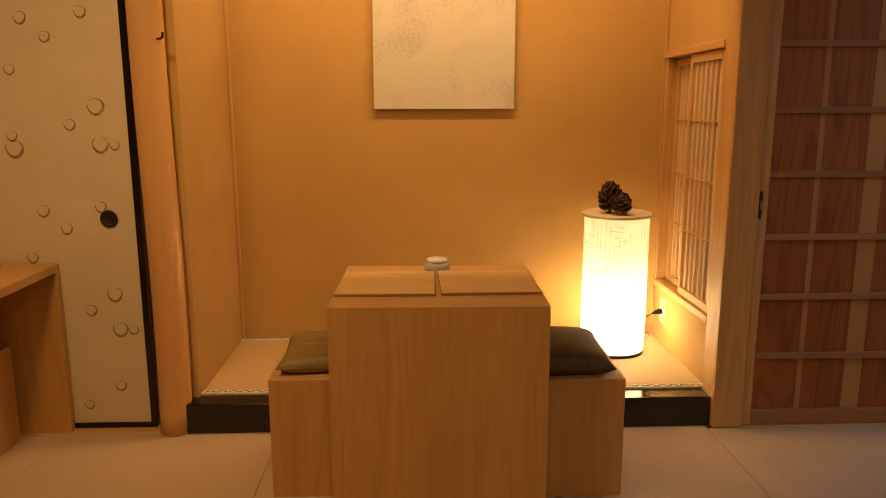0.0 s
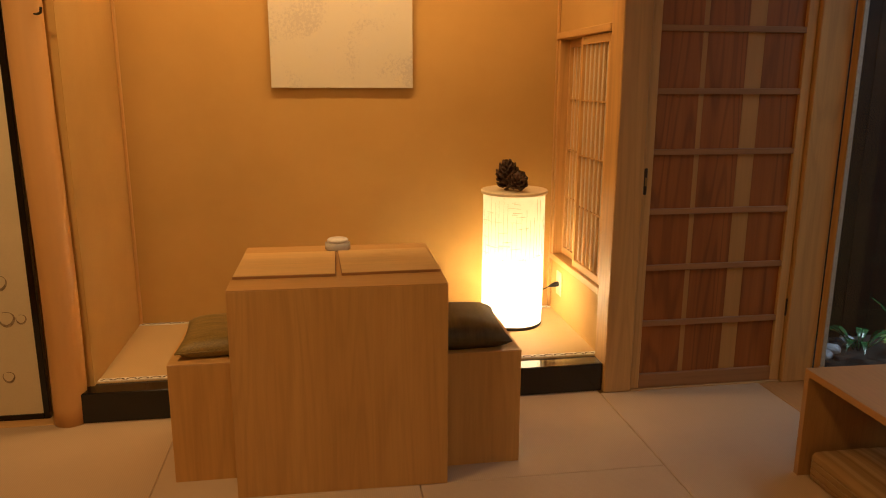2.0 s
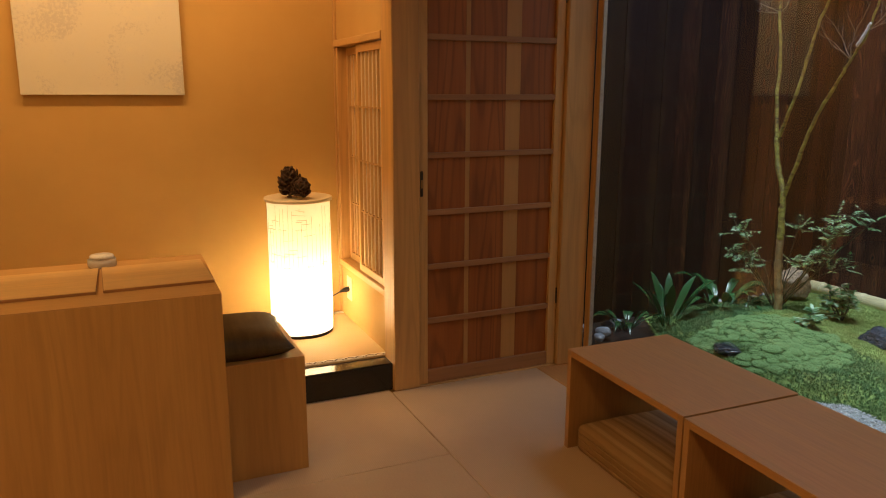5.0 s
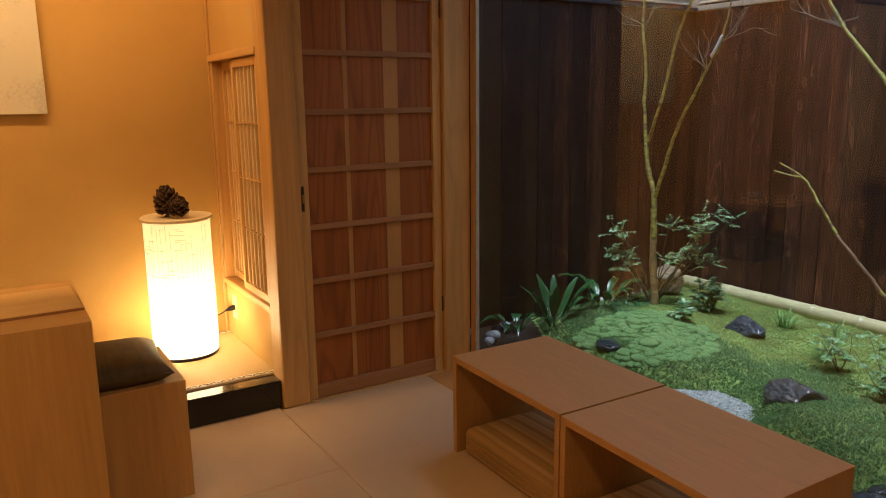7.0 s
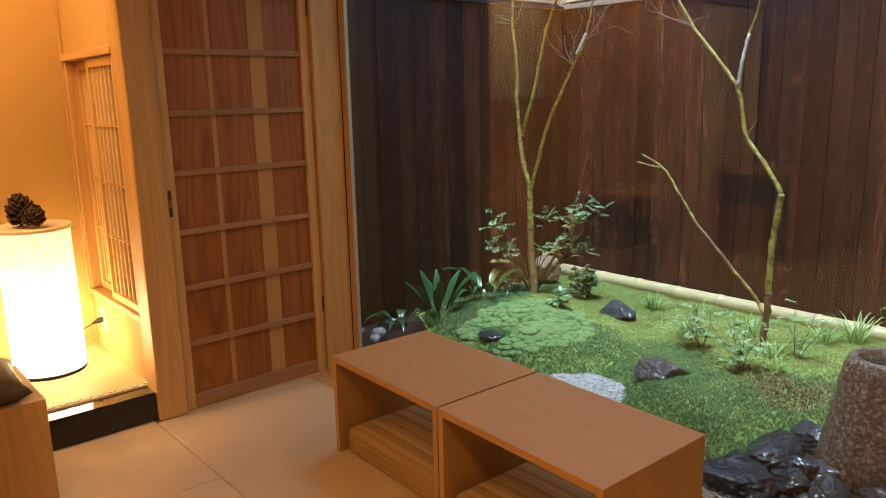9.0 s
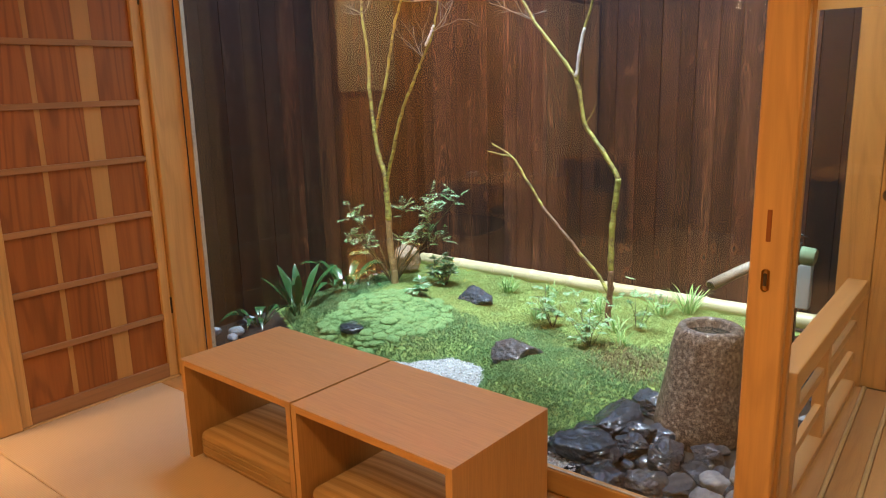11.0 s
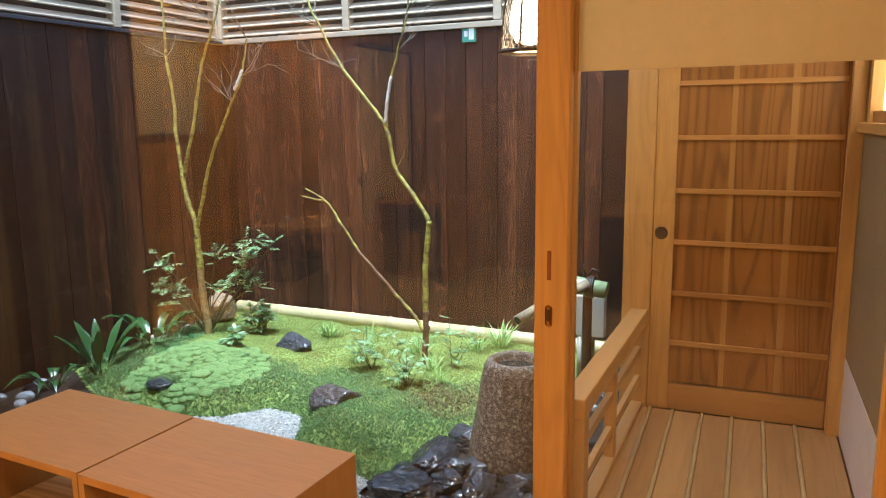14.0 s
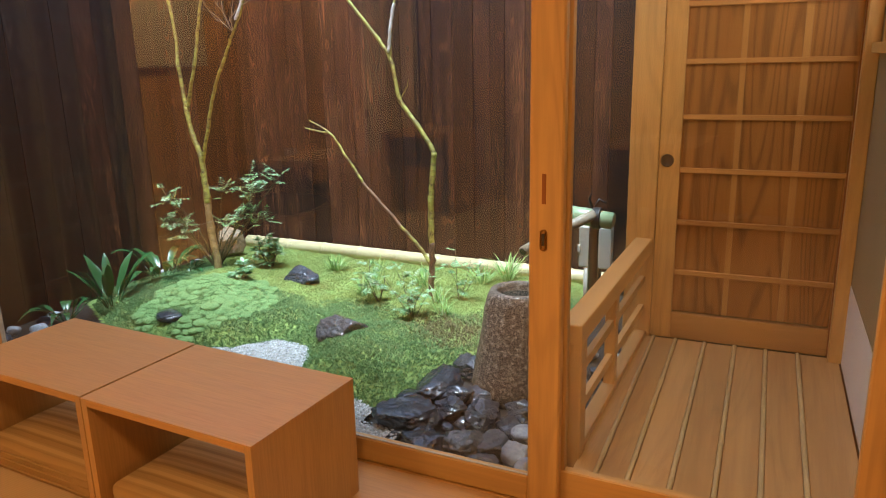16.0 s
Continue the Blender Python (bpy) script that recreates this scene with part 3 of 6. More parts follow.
part("pull_slot", box(WX - 0.0012, WX + 0.002, 0.6135, 0.6255, 0.928, 1.011, 0.001), CEDAR, sash, "slim recessed finger slot")
lock = part("lock", box(WX - 0.004, WX + 0.002, 0.609, 0.629, 0.797, 0.857, 0.006), BRASS, sash, "small brass lock plate")
part("lock_slot", box(WX - 0.0062, WX - 0.0035, 0.6145, 0.6235, 0.812, 0.846, 0.001), IRON, sash)
# pale strip paints the sky's reflection on the bottom rail's top edge
part("glazing_bead", box(WX + 0.004, WX + 0.013, 0.662, 3.145, 0.0835, 0.0875, 0.001), BEAD_GLINT, win, "pale strip for seal and sky glint")
pane = part("pane", box(WX + 0.014, WX + 0.019, 0.655, 3.160, 0.078, 2.06), GLASS, win, "clear glass with reflections")
pane.visible_shadow = False
win3 = thing("window_3", (2.53, 0.18, 0.0), "sliding glass door to the deck with a frosted upper band", "window", "", "structure")
WX2 = 2.510
part("bottom_rail", box(WX2, WX2 + 0.034, -0.20, 0.60, 0.0, 0.104, 0.004), CYPRESS_Y, win3)
sash = part("sash", box(WX2 - 0.001, WX2 + 0.034, -0.285, -0.20, 0.0, 2.06, 0.005), CYPRESS, win3, "upright end stile")
part("pull_slot", box(WX2 - 0.002, WX2 + 0.002, -0.230, -0.216, 0.92, 1.01, 0.001), CEDAR, sash, "slim recessed finger slot")
part("sash", box(WX2 + 0.001, WX2 + 0.034, 0.560, 0.60, 0.104, 2.06, 0.003), CYPRESS, win3)
pane = part("pane", box(WX2 + 0.014, WX2 + 0.019, -0.205, 0.565, 0.10, 2.06), GLASS, win3, "clear glass with reflections")
pane.visible_shadow = False
part("frosted_band", box(WX2 + 0.0065, WX2 + 0.0075, -0.20, 0.560, 1.490, 2.06), FILM, win3, "frosted beige film")
structure("window_track", box(2.462, 2.60, -0.30, 3.15, -0.06, -0.002, 0.002), OAK_Y, "wooden sill track under the sliding windows", "sill")
structure("jamb_south", box(2.455, 2.60, -0.40, -0.287, 0.0, 2.06, 0.003), CYPRESS, "cypress jamb at the end of the window", "trim")


# ---- furniture ----
def box_table(name, centre, turn, width, depth, label):
    """A box table: top, two full-height panels, open at the sides."""
    t = thing(name, (*centre, 0.0), label, "table", "box tables", "", turn)
    w, d = width / 2, depth / 2
    part("top", boxes([(-w, w, -d, d, 0.6965, 0.70), (-w, w, -d + 0.029, d - 0.029, 0.668, 0.6965)], 0.0008), OAK_X, t, "", False, True)
    part("panel", box(-w, w, -d, -d + 0.028, 0.0, 0.6963, 0.0008), OAK, t, "", False, True)
    part("panel", box(-w, w, d - 0.028, d, 0.0, 0.6963, 0.0008), OAK, t, "", False, True)
    return t


box_table("box_table", (0.354, 2.882), -0.8, 0.688, 0.605, "square light oak box table with two solid panels")
box_table("box_table", (-1.06, 0.92), 4, 0.86, 0.62, "light oak box table in the middle of the tatami room")
box_table("box_table", (-1.49, 2.955), 0, 0.72, 0.66, "light oak box table standing against the painted screen")


def box_stool(centre, turn, label, sx=0.40, sy=0.42, h=0.42):
    s = thing("box_stool", (*centre, 0.0), label, "stool", "box stools", "", turn)
    x, y = sx / 2, sy / 2
    part("seat", boxes([(-x, x, -y, y, h - 0.0035, h), (-x + 0.023, x - 0.023, -y + 0.023, y - 0.023, h - 0.022, h - 0.0035)], 0.0008), OAK_X, s, "", False, True)
    for a in (-1, 1):
        part("panel", box(-x, x, a * (y - 0.011) - 0.011, a * (y - 0.011) + 0.011, 0.0, h - 0.0037, 0.0008), OAK, s, "", False, True)
        part("panel", box(a * (x - 0.011) - 0.0105, a * (x - 0.011) + 0.0105, -y + 0.0222, y - 0.0222, 0.0, h - 0.0037, 0.0008), OAK, s, "", False, True)
    return s


box_stool((0.770, 2.895), 0, "oak box stool pushed under the table")
box_stool((-0.012, 2.925), 0, "oak box stool pushed under the table")
box_stool((-1.42, 1.60), 0, "oak box stool beside the middle table")
box_stool((-1.505, 3.005), 0, "oak box stool under the second table", 0.40, 0.385, 0.395)


def pillow(name, centre, sx, sy, h, mat, label, category, turn=0, seed=1, sink=0.0):
    """A soft square cushion with pinched corners and a seam."""
    rnd = random.Random(seed)
    bm = bmesh.new()
    n = 18
    for side in (1, -1):
        grid = []
        for i in range(n + 1):
            row = []
            for j in range(n + 1):
                u, v = 2 * i / n - 1, 2 * j / n - 1
                f = max(0.0, (1 - u ** 4)) ** 0.5 * max(0.0, (1 - v ** 4)) ** 0.5
                pinch = 1 - 0.055 * (1 - abs(u) ** 2) * abs(v) ** 2, 1 - 0.055 * (1 - abs(v) ** 2) * abs(u) ** 2
                z = side * h / 2 * f
                z += 0.006 * noise.noise(Vector((u * 2 + seed, v * 2, side))) * f
                if side < 0:
                    z = max(z, -h * 0.32)
                row.append(bm.verts.new((u * sx / 2 * pinch[1], v * sy / 2 * pinch[0], z)))
            grid.append(row)
        for i in range(n):
            for j in range(n):
                q = (grid[i][j], grid[i + 1][j], grid[i + 1][j + 1], grid[i][j + 1])
                bm.faces.new(q if side > 0 else q[::-1])
    bmesh.ops.remove_doubles(bm, verts=bm.verts, dist=0.0005)
    bmesh.ops.translate(bm, vec=(0, 0, h * 0.32), verts=bm.verts)
    p = thing(name, (*centre,), label, category, "", "", turn)
    part("cover", bm, mat, p, "", True, True)
    e = 0.492
    loop = []
    for k in range(40):
        a = 2 * math.pi * k / 40
        c, s = math.cos(a), math.sin(a)
        m = max(abs(c), abs(s))
        u, v = c / m, s / m
        loop.append((u * sx * e * (1 - 0.055 * (1 - v * v) * u * u), v * sy * e * (1 - 0.055 * (1 - u * u) * v * v), h * 0.32))
    part("seam", tube(loop + loop[:1], 0.003, 6, None, False), mat, p, "", True, True)
    return p


OLIVE = mottled("olive_sateen", [(0.35, (0.21, 0.14, 0.036)), (0.65, (0.32, 0.22, 0.065))], 8.0, 0.5, 0.5, 0.0015, 150.0, stretch=(1, 7, 1), grain=0.5)
DARK_OLIVE = mottled("dark_olive_sateen", [(0.35, (0.075, 0.050, 0.017)), (0.65, (0.11, 0.075, 0.026))], 8.0, 0.55, 0.5, 0.0015, 150.0, stretch=(7, 1, 1), grain=0.4)
pillow("cushion", (0.752, 2.885, 0.42), 0.385, 0.39, 0.105, DARK_OLIVE, "dark olive sateen cushion on the box stool", "cushion", -2, 2)
pillow("cushion", (-0.005, 2.925, 0.42), 0.385, 0.36, 0.085, OLIVE, "olive green sateen cushion on the box stool", "cushion", 2, 3)

MAT_WOOD = wood("placemat_veneer", (0.68, 0.45, 0.18), (0.74, 0.51, 0.22), "x", 170, 0.4, 0.4)
MAT_EDGE = wood("placemat_edge", (0.30, 0.14, 0.05), (0.38, 0.19, 0.075), "x", 50, 0.45, 0.5)
for x0, y0, w, turn, l in ((0.1795, 2.880, 0.330, -1.0, ""), (0.5235, 2.886, 0.332, 1.2, ""), (-1.25, 0.92, 0.332, 4.0, ""), (-0.88, 0.94, 0.332, 4.0, "")):
    m = thing("serving_board", (x0, y0, 0.70), "thin square wooden serving board with a dark edge, on the table", "placemat", "serving boards", "", turn)
    part("edge", box(-w / 2, w / 2, -0.166, 0.166, 0.0, 0.0085, 0.001), MAT_EDGE, m, "dark brown edge", False, True)
    part("face", box(-w / 2 + 0.002, w / 2 - 0.002, -0.164, 0.164, 0.0085, 0.0105, 0.0006), MAT_WOOD, m, "", False, True)

CLEAR = material("clear_acrylic", 0.08)[0]
cb = CLEAR.node_tree.nodes["Principled BSDF"]
cb.inputs["Base Color"].default_value, cb.inputs["Transmission Weight"].default_value, cb.inputs["IOR"].default_value = (0.95, 0.93, 0.9, 1), 0.5, 1.45
PORCELAIN = mottled("white_porcelain", [(0.3, (0.76, 0.75, 0.72)), (0.7, (0.82, 0.81, 0.78))], 10.0, 0.25, 0.0)
dish = thing("lidded_dish", (0.357, 3.115, 0.70), "small clear dish with a white lid on the table", "dish")
part("dish", lathe([(0, 0.0), (0.044, 0.0), (0.048, 0.004), (0.047, 0.028), (0.043, 0.028), (0.042, 0.008), (0, 0.008)], (0.357, 3.115, 0.70), 32), CLEAR, dish, "clear acrylic ring", True)
part("lid", lathe([(0, 0.028), (0.030, 0.028), (0.040, 0.034), (0.040, 0.039), (0.036, 0.0425), (0, 0.044)], (0.357, 3.115, 0.70), 32), PORCELAIN, dish, "glossy white lid", True)


def low_bench(centre, length, turn, label, w=0.226):
    """A low box bench, open at the front and the back."""
    b = thing("low_bench", (*centre, 0.0), label, "bench", "low benches", "", turn)
    d = length / 2
    part("top", boxes([(-w, w, -d, d, 0.3825, 0.386), (-w, w, -d + 0.0242, d - 0.0242, 0.362, 0.3825)], 0.0008), OAK_Y, b, "", False, True)
    for a in (-1, 1):
        part("panel", box(-w, w, a * (d - 0.0124) - 0.0116, a * (d - 0.0124) + 0.0116, 0.0, 0.3823, 0.0008), OAK_END, b, "", False, True)
    return b


low_bench((2.114, 2.141), 0.628, -1.6, "low oak bench open at the front, by the window")
low_bench((2.090, 1.493), 0.648, -1.8, "low oak bench open at the front, by the window")

STRIPE, snt, sb = material("striped_cotton", 0.85)
sv = mapped(snt, (1, 1, 1), False)
sw1, sw2 = snt.nodes.new("ShaderNodeTexWave"), snt.nodes.new("ShaderNodeTexWave")
for w, sc in ((sw1, 5.0), (sw2, 11.0)):
    w.bands_direction = "X"
    w.inputs["Scale"].default_value, w.inputs["Distortion"].default_value = sc, 0.4
    snt.links.new(sv, w.inputs["Vector"])
c1 = ramp(snt, sw1.outputs["Fac"], [(0.2, (0.36, 0.22, 0.09)), (0.5, (0.43, 0.275, 0.12)), (0.8, (0.48, 0.32, 0.15))])
c2 = ramp(snt, sw2.outputs["Fac"], [(0.25, (0.84, 0.82, 0.78)), (0.5, (1.0, 1.0, 1.0))])
snt.links.new(mix(snt, c1, c2, 1.0, "MULTIPLY"), sb.inputs["Base Color"])
bump(snt, sb, noise_tex(snt, sv, 400, 2.0), 0.3, 0.0008)


def floor_cushion(centre, length, turn, seed):
    """A flat floor cushion with its foot on the mat, soft at the edges."""
    c = thing("floor_cushion", (*centre, 0.0), "thick striped brown floor cushion under the bench", "cushion", "floor cushions", "", turn)
    d = length / 2
    bm = box(-0.200, 0.200, -d, d, 0.0, 0.108, 0.026, None, 4)
    bmesh.ops.subdivide_edges(bm, edges=[e for e in bm.edges if e.calc_length() > 0.2], cuts=7, use_grid_fill=True)
    for v in bm.verts:
        u, w = v.co.x / 0.2, v.co.y / d
        if v.co.z > 0.06:
            v.co.z += 0.012 * (1 - u * u) * (1 - w * w) + 0.004 * noise.noise(v.co * 7 + Vector((seed, 0, 0)))
        v.co.x += 0.006 * noise.noise(v.co * 5 + Vector((seed, 3, 0)))
    part("cover", bm, STRIPE, c, "", True, True)
    for mid in (0.030, 0.056, 0.080):
        part("piping", tube([(-0.199, 0.02 - d, mid), (-0.2015, 0.0, mid + 0.001), (-0.199, d - 0.02, mid)], 0.0035, 6), STRIPE, c, "", True, True)


floor_cushion((2.106, 2.136), 0.55, -1.6, 1.9)
floor_cushion((2.084, 1.490), 0.57, -1.8, 1.2)

# ---- paper floor lamp ----
LC = (1.231, 3.834)
LIDWOOD = mottled("pale_lid_veneer", [(0.3, (0.76, 0.66, 0.47)), (0.7, (0.84, 0.74, 0.55))], 8.0, 0.6, 0.05, grain=0.06)
fl = thing("floor_lamp", (*LC, 0.131), "glowing cylindrical washi paper floor lamp with a wooden lid", "lamp")
part("base", lathe([(0, 0.131), (0.150, 0.131), (0.152, 0.140), (0.150, 0.147), (0, 0.147)], (*LC, 0), 40), BLACK, fl, "black base ring", True)
part("shade", lathe([(0.151, 0.147), (0.153, 0.40), (0.152, 0.795)], (*LC, 0), 48), SHADE, fl, "lit cream paper shade", True)
part("lid", lathe([(0, 0.795), (0.162, 0.795), (0.164, 0.799), (0.164, 0.807), (0.161, 0.811), (0, 0.811)], (*LC, 0), 48), LIDWOOD, fl, "thin round pale wooden lid", False)
bm = bmesh.new()
rnd = random.Random(11)
for k in range(44):
    a = 2 * math.pi * k / 44 + rnd.uniform(-0.02, 0.02)
    z0, z1 = rnd.uniform(0.16, 0.5), rnd.uniform(0.66, 0.79)
    tube([(LC[0] + 0.1542 * math.cos(a), LC[1] + 0.1542 * math.sin(a), z) for z in (z0, (z0 + z1) / 2, z1)], 0.0006, 4, bm)
for k in range(110):
    a, z = rnd.uniform(0, 6.28), rnd.uniform(0.3, 0.785)
    ln = rnd.uniform(0.12, 0.4)
    sag = rnd.uniform(-0.006, 0.006)
    tube([(LC[0] + 0.1545 * math.cos(a + ln * s / 4), LC[1] + 0.1545 * math.sin(a + ln * s / 4), z + sag * s * s / 16) for s in range(5)], 0.0008, 4, bm)
FIBRE = mottled("bark_fibre", [(0.3, (0.36, 0.27, 0.13)), (0.7, (0.50, 0.39, 0.20))], 30.0, 0.8, 0.0)
part("fibre_grid", bm, FIBRE, fl, "fine irregular grid of bark fibres")
bulb = lamp("lamp_bulb", "POINT", pose(*LC, 0.34), BULB, (1.0, 0.77, 0.47), 0.05)
bulb.parent = fl
bulb.matrix_local = pose(0, 0, 0.17)

# plug, socket and cord
sock = thing("wall_socket", (1.508, 3.925, 0.30), "pale wall socket plate low in the alcove", "socket")
part("plate", box(1.505, 1.5085, 3.885, 3.965, 0.235, 0.36, 0.001), FUSUMA, sock)
plug = thing("power_plug", (1.48, 3.93, 0.285), "black plug with cord in the wall socket", "plug")
part("body", tube([(1.503, 3.93, 0.293), (1.488, 3.925, 0.293), (1.470, 3.918, 0.291), (1.452, 3.912, 0.288)], [0.014, 0.014, 0.010, 0.006], 10), BLACK, plug, "", True)
part("cord", tube(smooth_line([(1.452, 3.912, 0.288), (1.425, 3.915, 0.274), (1.40, 3.93, 0.262), (1.37, 3.965, 0.25), (1.35, 4.0, 0.20), (1.33, 4.01, 0.137)]), 0.003, 6), BLACK, plug, "", True)


# ---- pine cones ----
CONE = mottled("pine_cone_scale", [(0.35, (0.022, 0.009, 0.005)), (0.65, (0.10, 0.048, 0.025))], 60.0, 0.6, 0.4, 0.001, 160.0)


def pine_cone(name, base, r, h, lean, turn, label, seed):
    rnd = random.Random(seed)
    c = thing(name, base, label, "pine cone", "pine cones")
    c.matrix_world = pose(*base, lean, 0, turn)
    part("core", lathe([(0, 0.0), (r * 0.25, 0.004), (r * 0.30, h * 0.4), (r * 0.15, h * 0.8), (0, h * 0.9)], (0, 0, 0), 12), CONE, c, "", True, True)
    n = 74
    for k in range(n):
        bm = bmesh.new()
        t = k / (n - 1)
        a = k * 2.39996
        z = h * (0.06 + 0.86 * t)
        ln = r * (0.50 + 0.52 * math.sin(math.pi * (0.20 + 0.70 * t))) * rnd.uniform(0.88, 1.1)
        wd = ln * 0.50
        up = -0.10 + 1.05 * t + rnd.uniform(-0.1, 0.1)
        m = pose(0, 0, z, 0, 0, math.degrees(a)) @ pose(0, 0, 0, 0, -math.degrees(up), 0)
        prof = [(0.15, 0.22, 0.0), (0.6, 0.50, 0.02), (0.86, 0.95, 0.10), (1.06, 0.22, 0.24)]
        top = [[bm.verts.new(m @ Vector((ln * u, s * wd * w * 0.5, ln * zz + 0.0025))) for s in (-1, 1)] for u, w, zz in prof]
        bot = [[bm.verts.new(m @ Vector((ln * u, s * wd * w * 0.5, ln * zz - 0.0025 - ln * 0.05 * (u > 0.8)))) for s in (-1, 1)] for u, w, zz in prof]
        for q in range(3):
            bm.faces.new((top[q][0], top[q + 1][0], top[q + 1][1], top[q][1]))
            bm.faces.new((bot[q][0], bot[q][1], bot[q + 1][1], bot[q + 1][0]))
            for s in (0, 1):
                bm.faces.new((top[q][s], bot[q][s], bot[q + 1][s], top[q + 1][s]))
        bm.faces.new((top[3][0], bot[3][0], bot[3][1], top[3][1]))
        bmesh.ops.recalc_face_normals(bm, faces=bm.faces[:])
        part("scale", bm, CONE, c, "", False, True)


pine_cone("pine_cone", (1.193, 3.81, 0.822), 0.060, 0.112, 10, -30, "large open dark brown pine cone on the lamp lid", 3)
pine_cone("pine_cone", (1.214, 3.747, 0.830), 0.047, 0.058, 24, 40, "smaller pine cone lying on the lamp lid", 4)

# ---- picture ----
PAINT, pnt, pb = material("pale_pigment_on_canvas", 0.8)
pv = mapped(pnt, (1, 1, 1), False)
base_c = ramp(pnt, noise_tex(pnt, pv, 3.0, 5.0, 0.6), [(0.3, (0.62, 0.58, 0.45)), (0.55, (0.60, 0.57, 0.49)), (0.75, (0.70, 0.62, 0.42))])
spk = noise_tex(pnt, pv, 70.0, 8.0, 0.75)
cloud = noise_tex(pnt, pv, 4.5, 3.0, 0.5, 0.5)
mm = pnt.nodes.new("ShaderNodeMath")
mm.operation = "MULTIPLY"
pnt.links.new(spk, mm.inputs[0])
pnt.links.new(cloud, mm.inputs[1])
patch = ramp(pnt, mm.outputs[0], [(0.27, (0, 0, 0)), (0.34, (1, 1, 1))])
pnt.links.new(mix(pnt, base_c, (0.50, 0.475, 0.43), patch), pb.inputs["Base Color"])
bump(pnt, pb, spk, 0.3, 0.001)
pic = thing("painting", (0.42, 4.055, 1.288), "square unframed abstract painting in pale grey and gold", "painting")
part("canvas", box(0.078, 0.758, 4.040, 4.052, 1.292, 1.972, 0.0015), PAINT, pic)
part("stretcher", box(0.084, 0.752, 4.052, 4.0695, 1.298, 1.966), CYPRESS_X, pic)

# ---- deck beside the garden ----
deck = thing("deck", (3.3, 0.18, -0.10), "narrow cypress deck with bamboo strips between its boards", "deck", "", "structure")
part("joist", box(2.60, 4.05, -0.24, 0.655, -0.30, -0.045), CEDAR, deck)
STRIPS = (0.574, 0.470, 0.338, 0.205, 0.072, -0.061)
edges = [0.660, *STRIPS, -0.235]
for a, b in zip(edges, edges[1:]):
    if a - b > 0.03:
        part("deck_board", box(2.602, 4.048, b + 0.0095, a - 0.0095, -0.045, -0.020, 0.002), DECKWOOD, deck)
BAMBOO_DRY = mottled("dry_bamboo", [(0.3, (0.60, 0.48, 0.26)), (0.7, (0.70, 0.58, 0.34))], 14.0, 0.32, 0.1, 0.001, 60.0, vary=0.06, stretch=(0.15, 1, 1))
for y in STRIPS:
    bm = bmesh.new()
    x = 2.602
    pts, rad = [], []
    rnd = random.Random(int(y * 1000) + 400)
    nx = x + rnd.uniform(0.05, 0.2)
    while x < 4.048:
        pts.append((x, y, -0.0185))
        rad.append(0.0086 if abs(x - nx) > 0.012 else 0.0098)
        if x > nx + 0.012:
            nx += rnd.uniform(0.16, 0.24)
        x += 0.012
    tube(pts, rad, 8, bm)
    part("bamboo_strip", bm, BAMBOO_DRY, deck, "pale bamboo strip", True)

rail = thing("railing", (3.45, 0.625, -0.02), "low cypress railing along the deck", "railing")
part("post", box(2.800, 2.872, 0.592, 0.662, -0.30, 0.455, 0.003), CYPRESS, rail)
part("post", box(3.38, 3.43, 0.605, 0.650, -0.02, 0.42, 0.003), CYPRESS, rail)
bm = box(2.785, 4.045, 0.588, 0.668, 0.398, 0.470, 0.006, None, 2)
part("top_rail", bm, CYPRESS_X, rail, "thick rounded top rail")
for z in (0.12, 0.265):
    part("middle_rail", box(2.872, 4.045, 0.615, 0.640, z - 0.018, z + 0.018, 0.002), CYPRESS_X, rail)
part("bottom_rail", box(2.872, 4.045, 0.598, 0.655, -0.06, 0.005, 0.003), CYPRESS_X, rail)

# end door of the deck, in a wall along y
DX = 4.05
structure("post_3", box(DX, DX + 0.13, 0.595, 0.728, -0.30, 2.3, 0.004), CYPRESS, "square cypress post at the end of the deck", "post")
dd = thing("door_3", (DX, 0.2, -0.02), "cedar board door with cross slats at the end of the deck", "door", "", "structure")
part("stile", box(DX + 0.012, DX + 0.046, 0.500, 0.593, -0.02, 2.0, 0.002), CYPRESS, dd)
part("stile", box(DX + 0.012, DX + 0.046, -0.232, -0.176, -0.02, 2.0, 0.002), CEDAR, dd)
part("bottom_rail", box(DX + 0.013, DX + 0.046, -0.176, 0.500, -0.02, 0.105, 0.002), CEDAR_BAR_Y, dd)
part("top_rail", box(DX + 0.013, DX + 0.046, -0.176, 0.500, 1.90, 2.0, 0.002), CEDAR_BAR_Y, dd)
DC = wood("honey_cedar_board", (0.31, 0.130, 0.032), (0.40, 0.178, 0.048), "z", 70, 0.5, 0.4, 0.36, 0.14)
HONEY_PALE = wood("honey_sapwood", (0.40, 0.205, 0.062), (0.47, 0.255, 0.085), "z", 50, 0.5, 0.3)
ye = [0.500, 0.275, 0.252, 0.036, 0.008, -0.176]
for k, (a, b) in enumerate(zip(ye, ye[1:])):
    part("board", box(DX + 0.030, DX + 0.040, b + 0.0008, a, 0.115, 1.91), HONEY_PALE if k in (1, 3) else DC, dd, "pale sapwood strip" if k in (1, 3) else "")
for z in (0.310, 0.552, 0.796, 1.036, 1.278, 1.520, 1.762):
    part("crossbar", box(DX + 0.014, DX + 0.031, -0.178, 0.502, z - 0.011, z + 0.011, 0.0015), CEDAR_BAR_Y, dd)
kn = part("finger_pull", lathe([(0, 0.002), (0.020, 0.002), (0.026, 0.005), (0.029, 0.004), (0.030, 0.0), (0, -0.002)], (0, 0, 0), 24), IRON, dd, "round dark bronze finger pull", True, True)
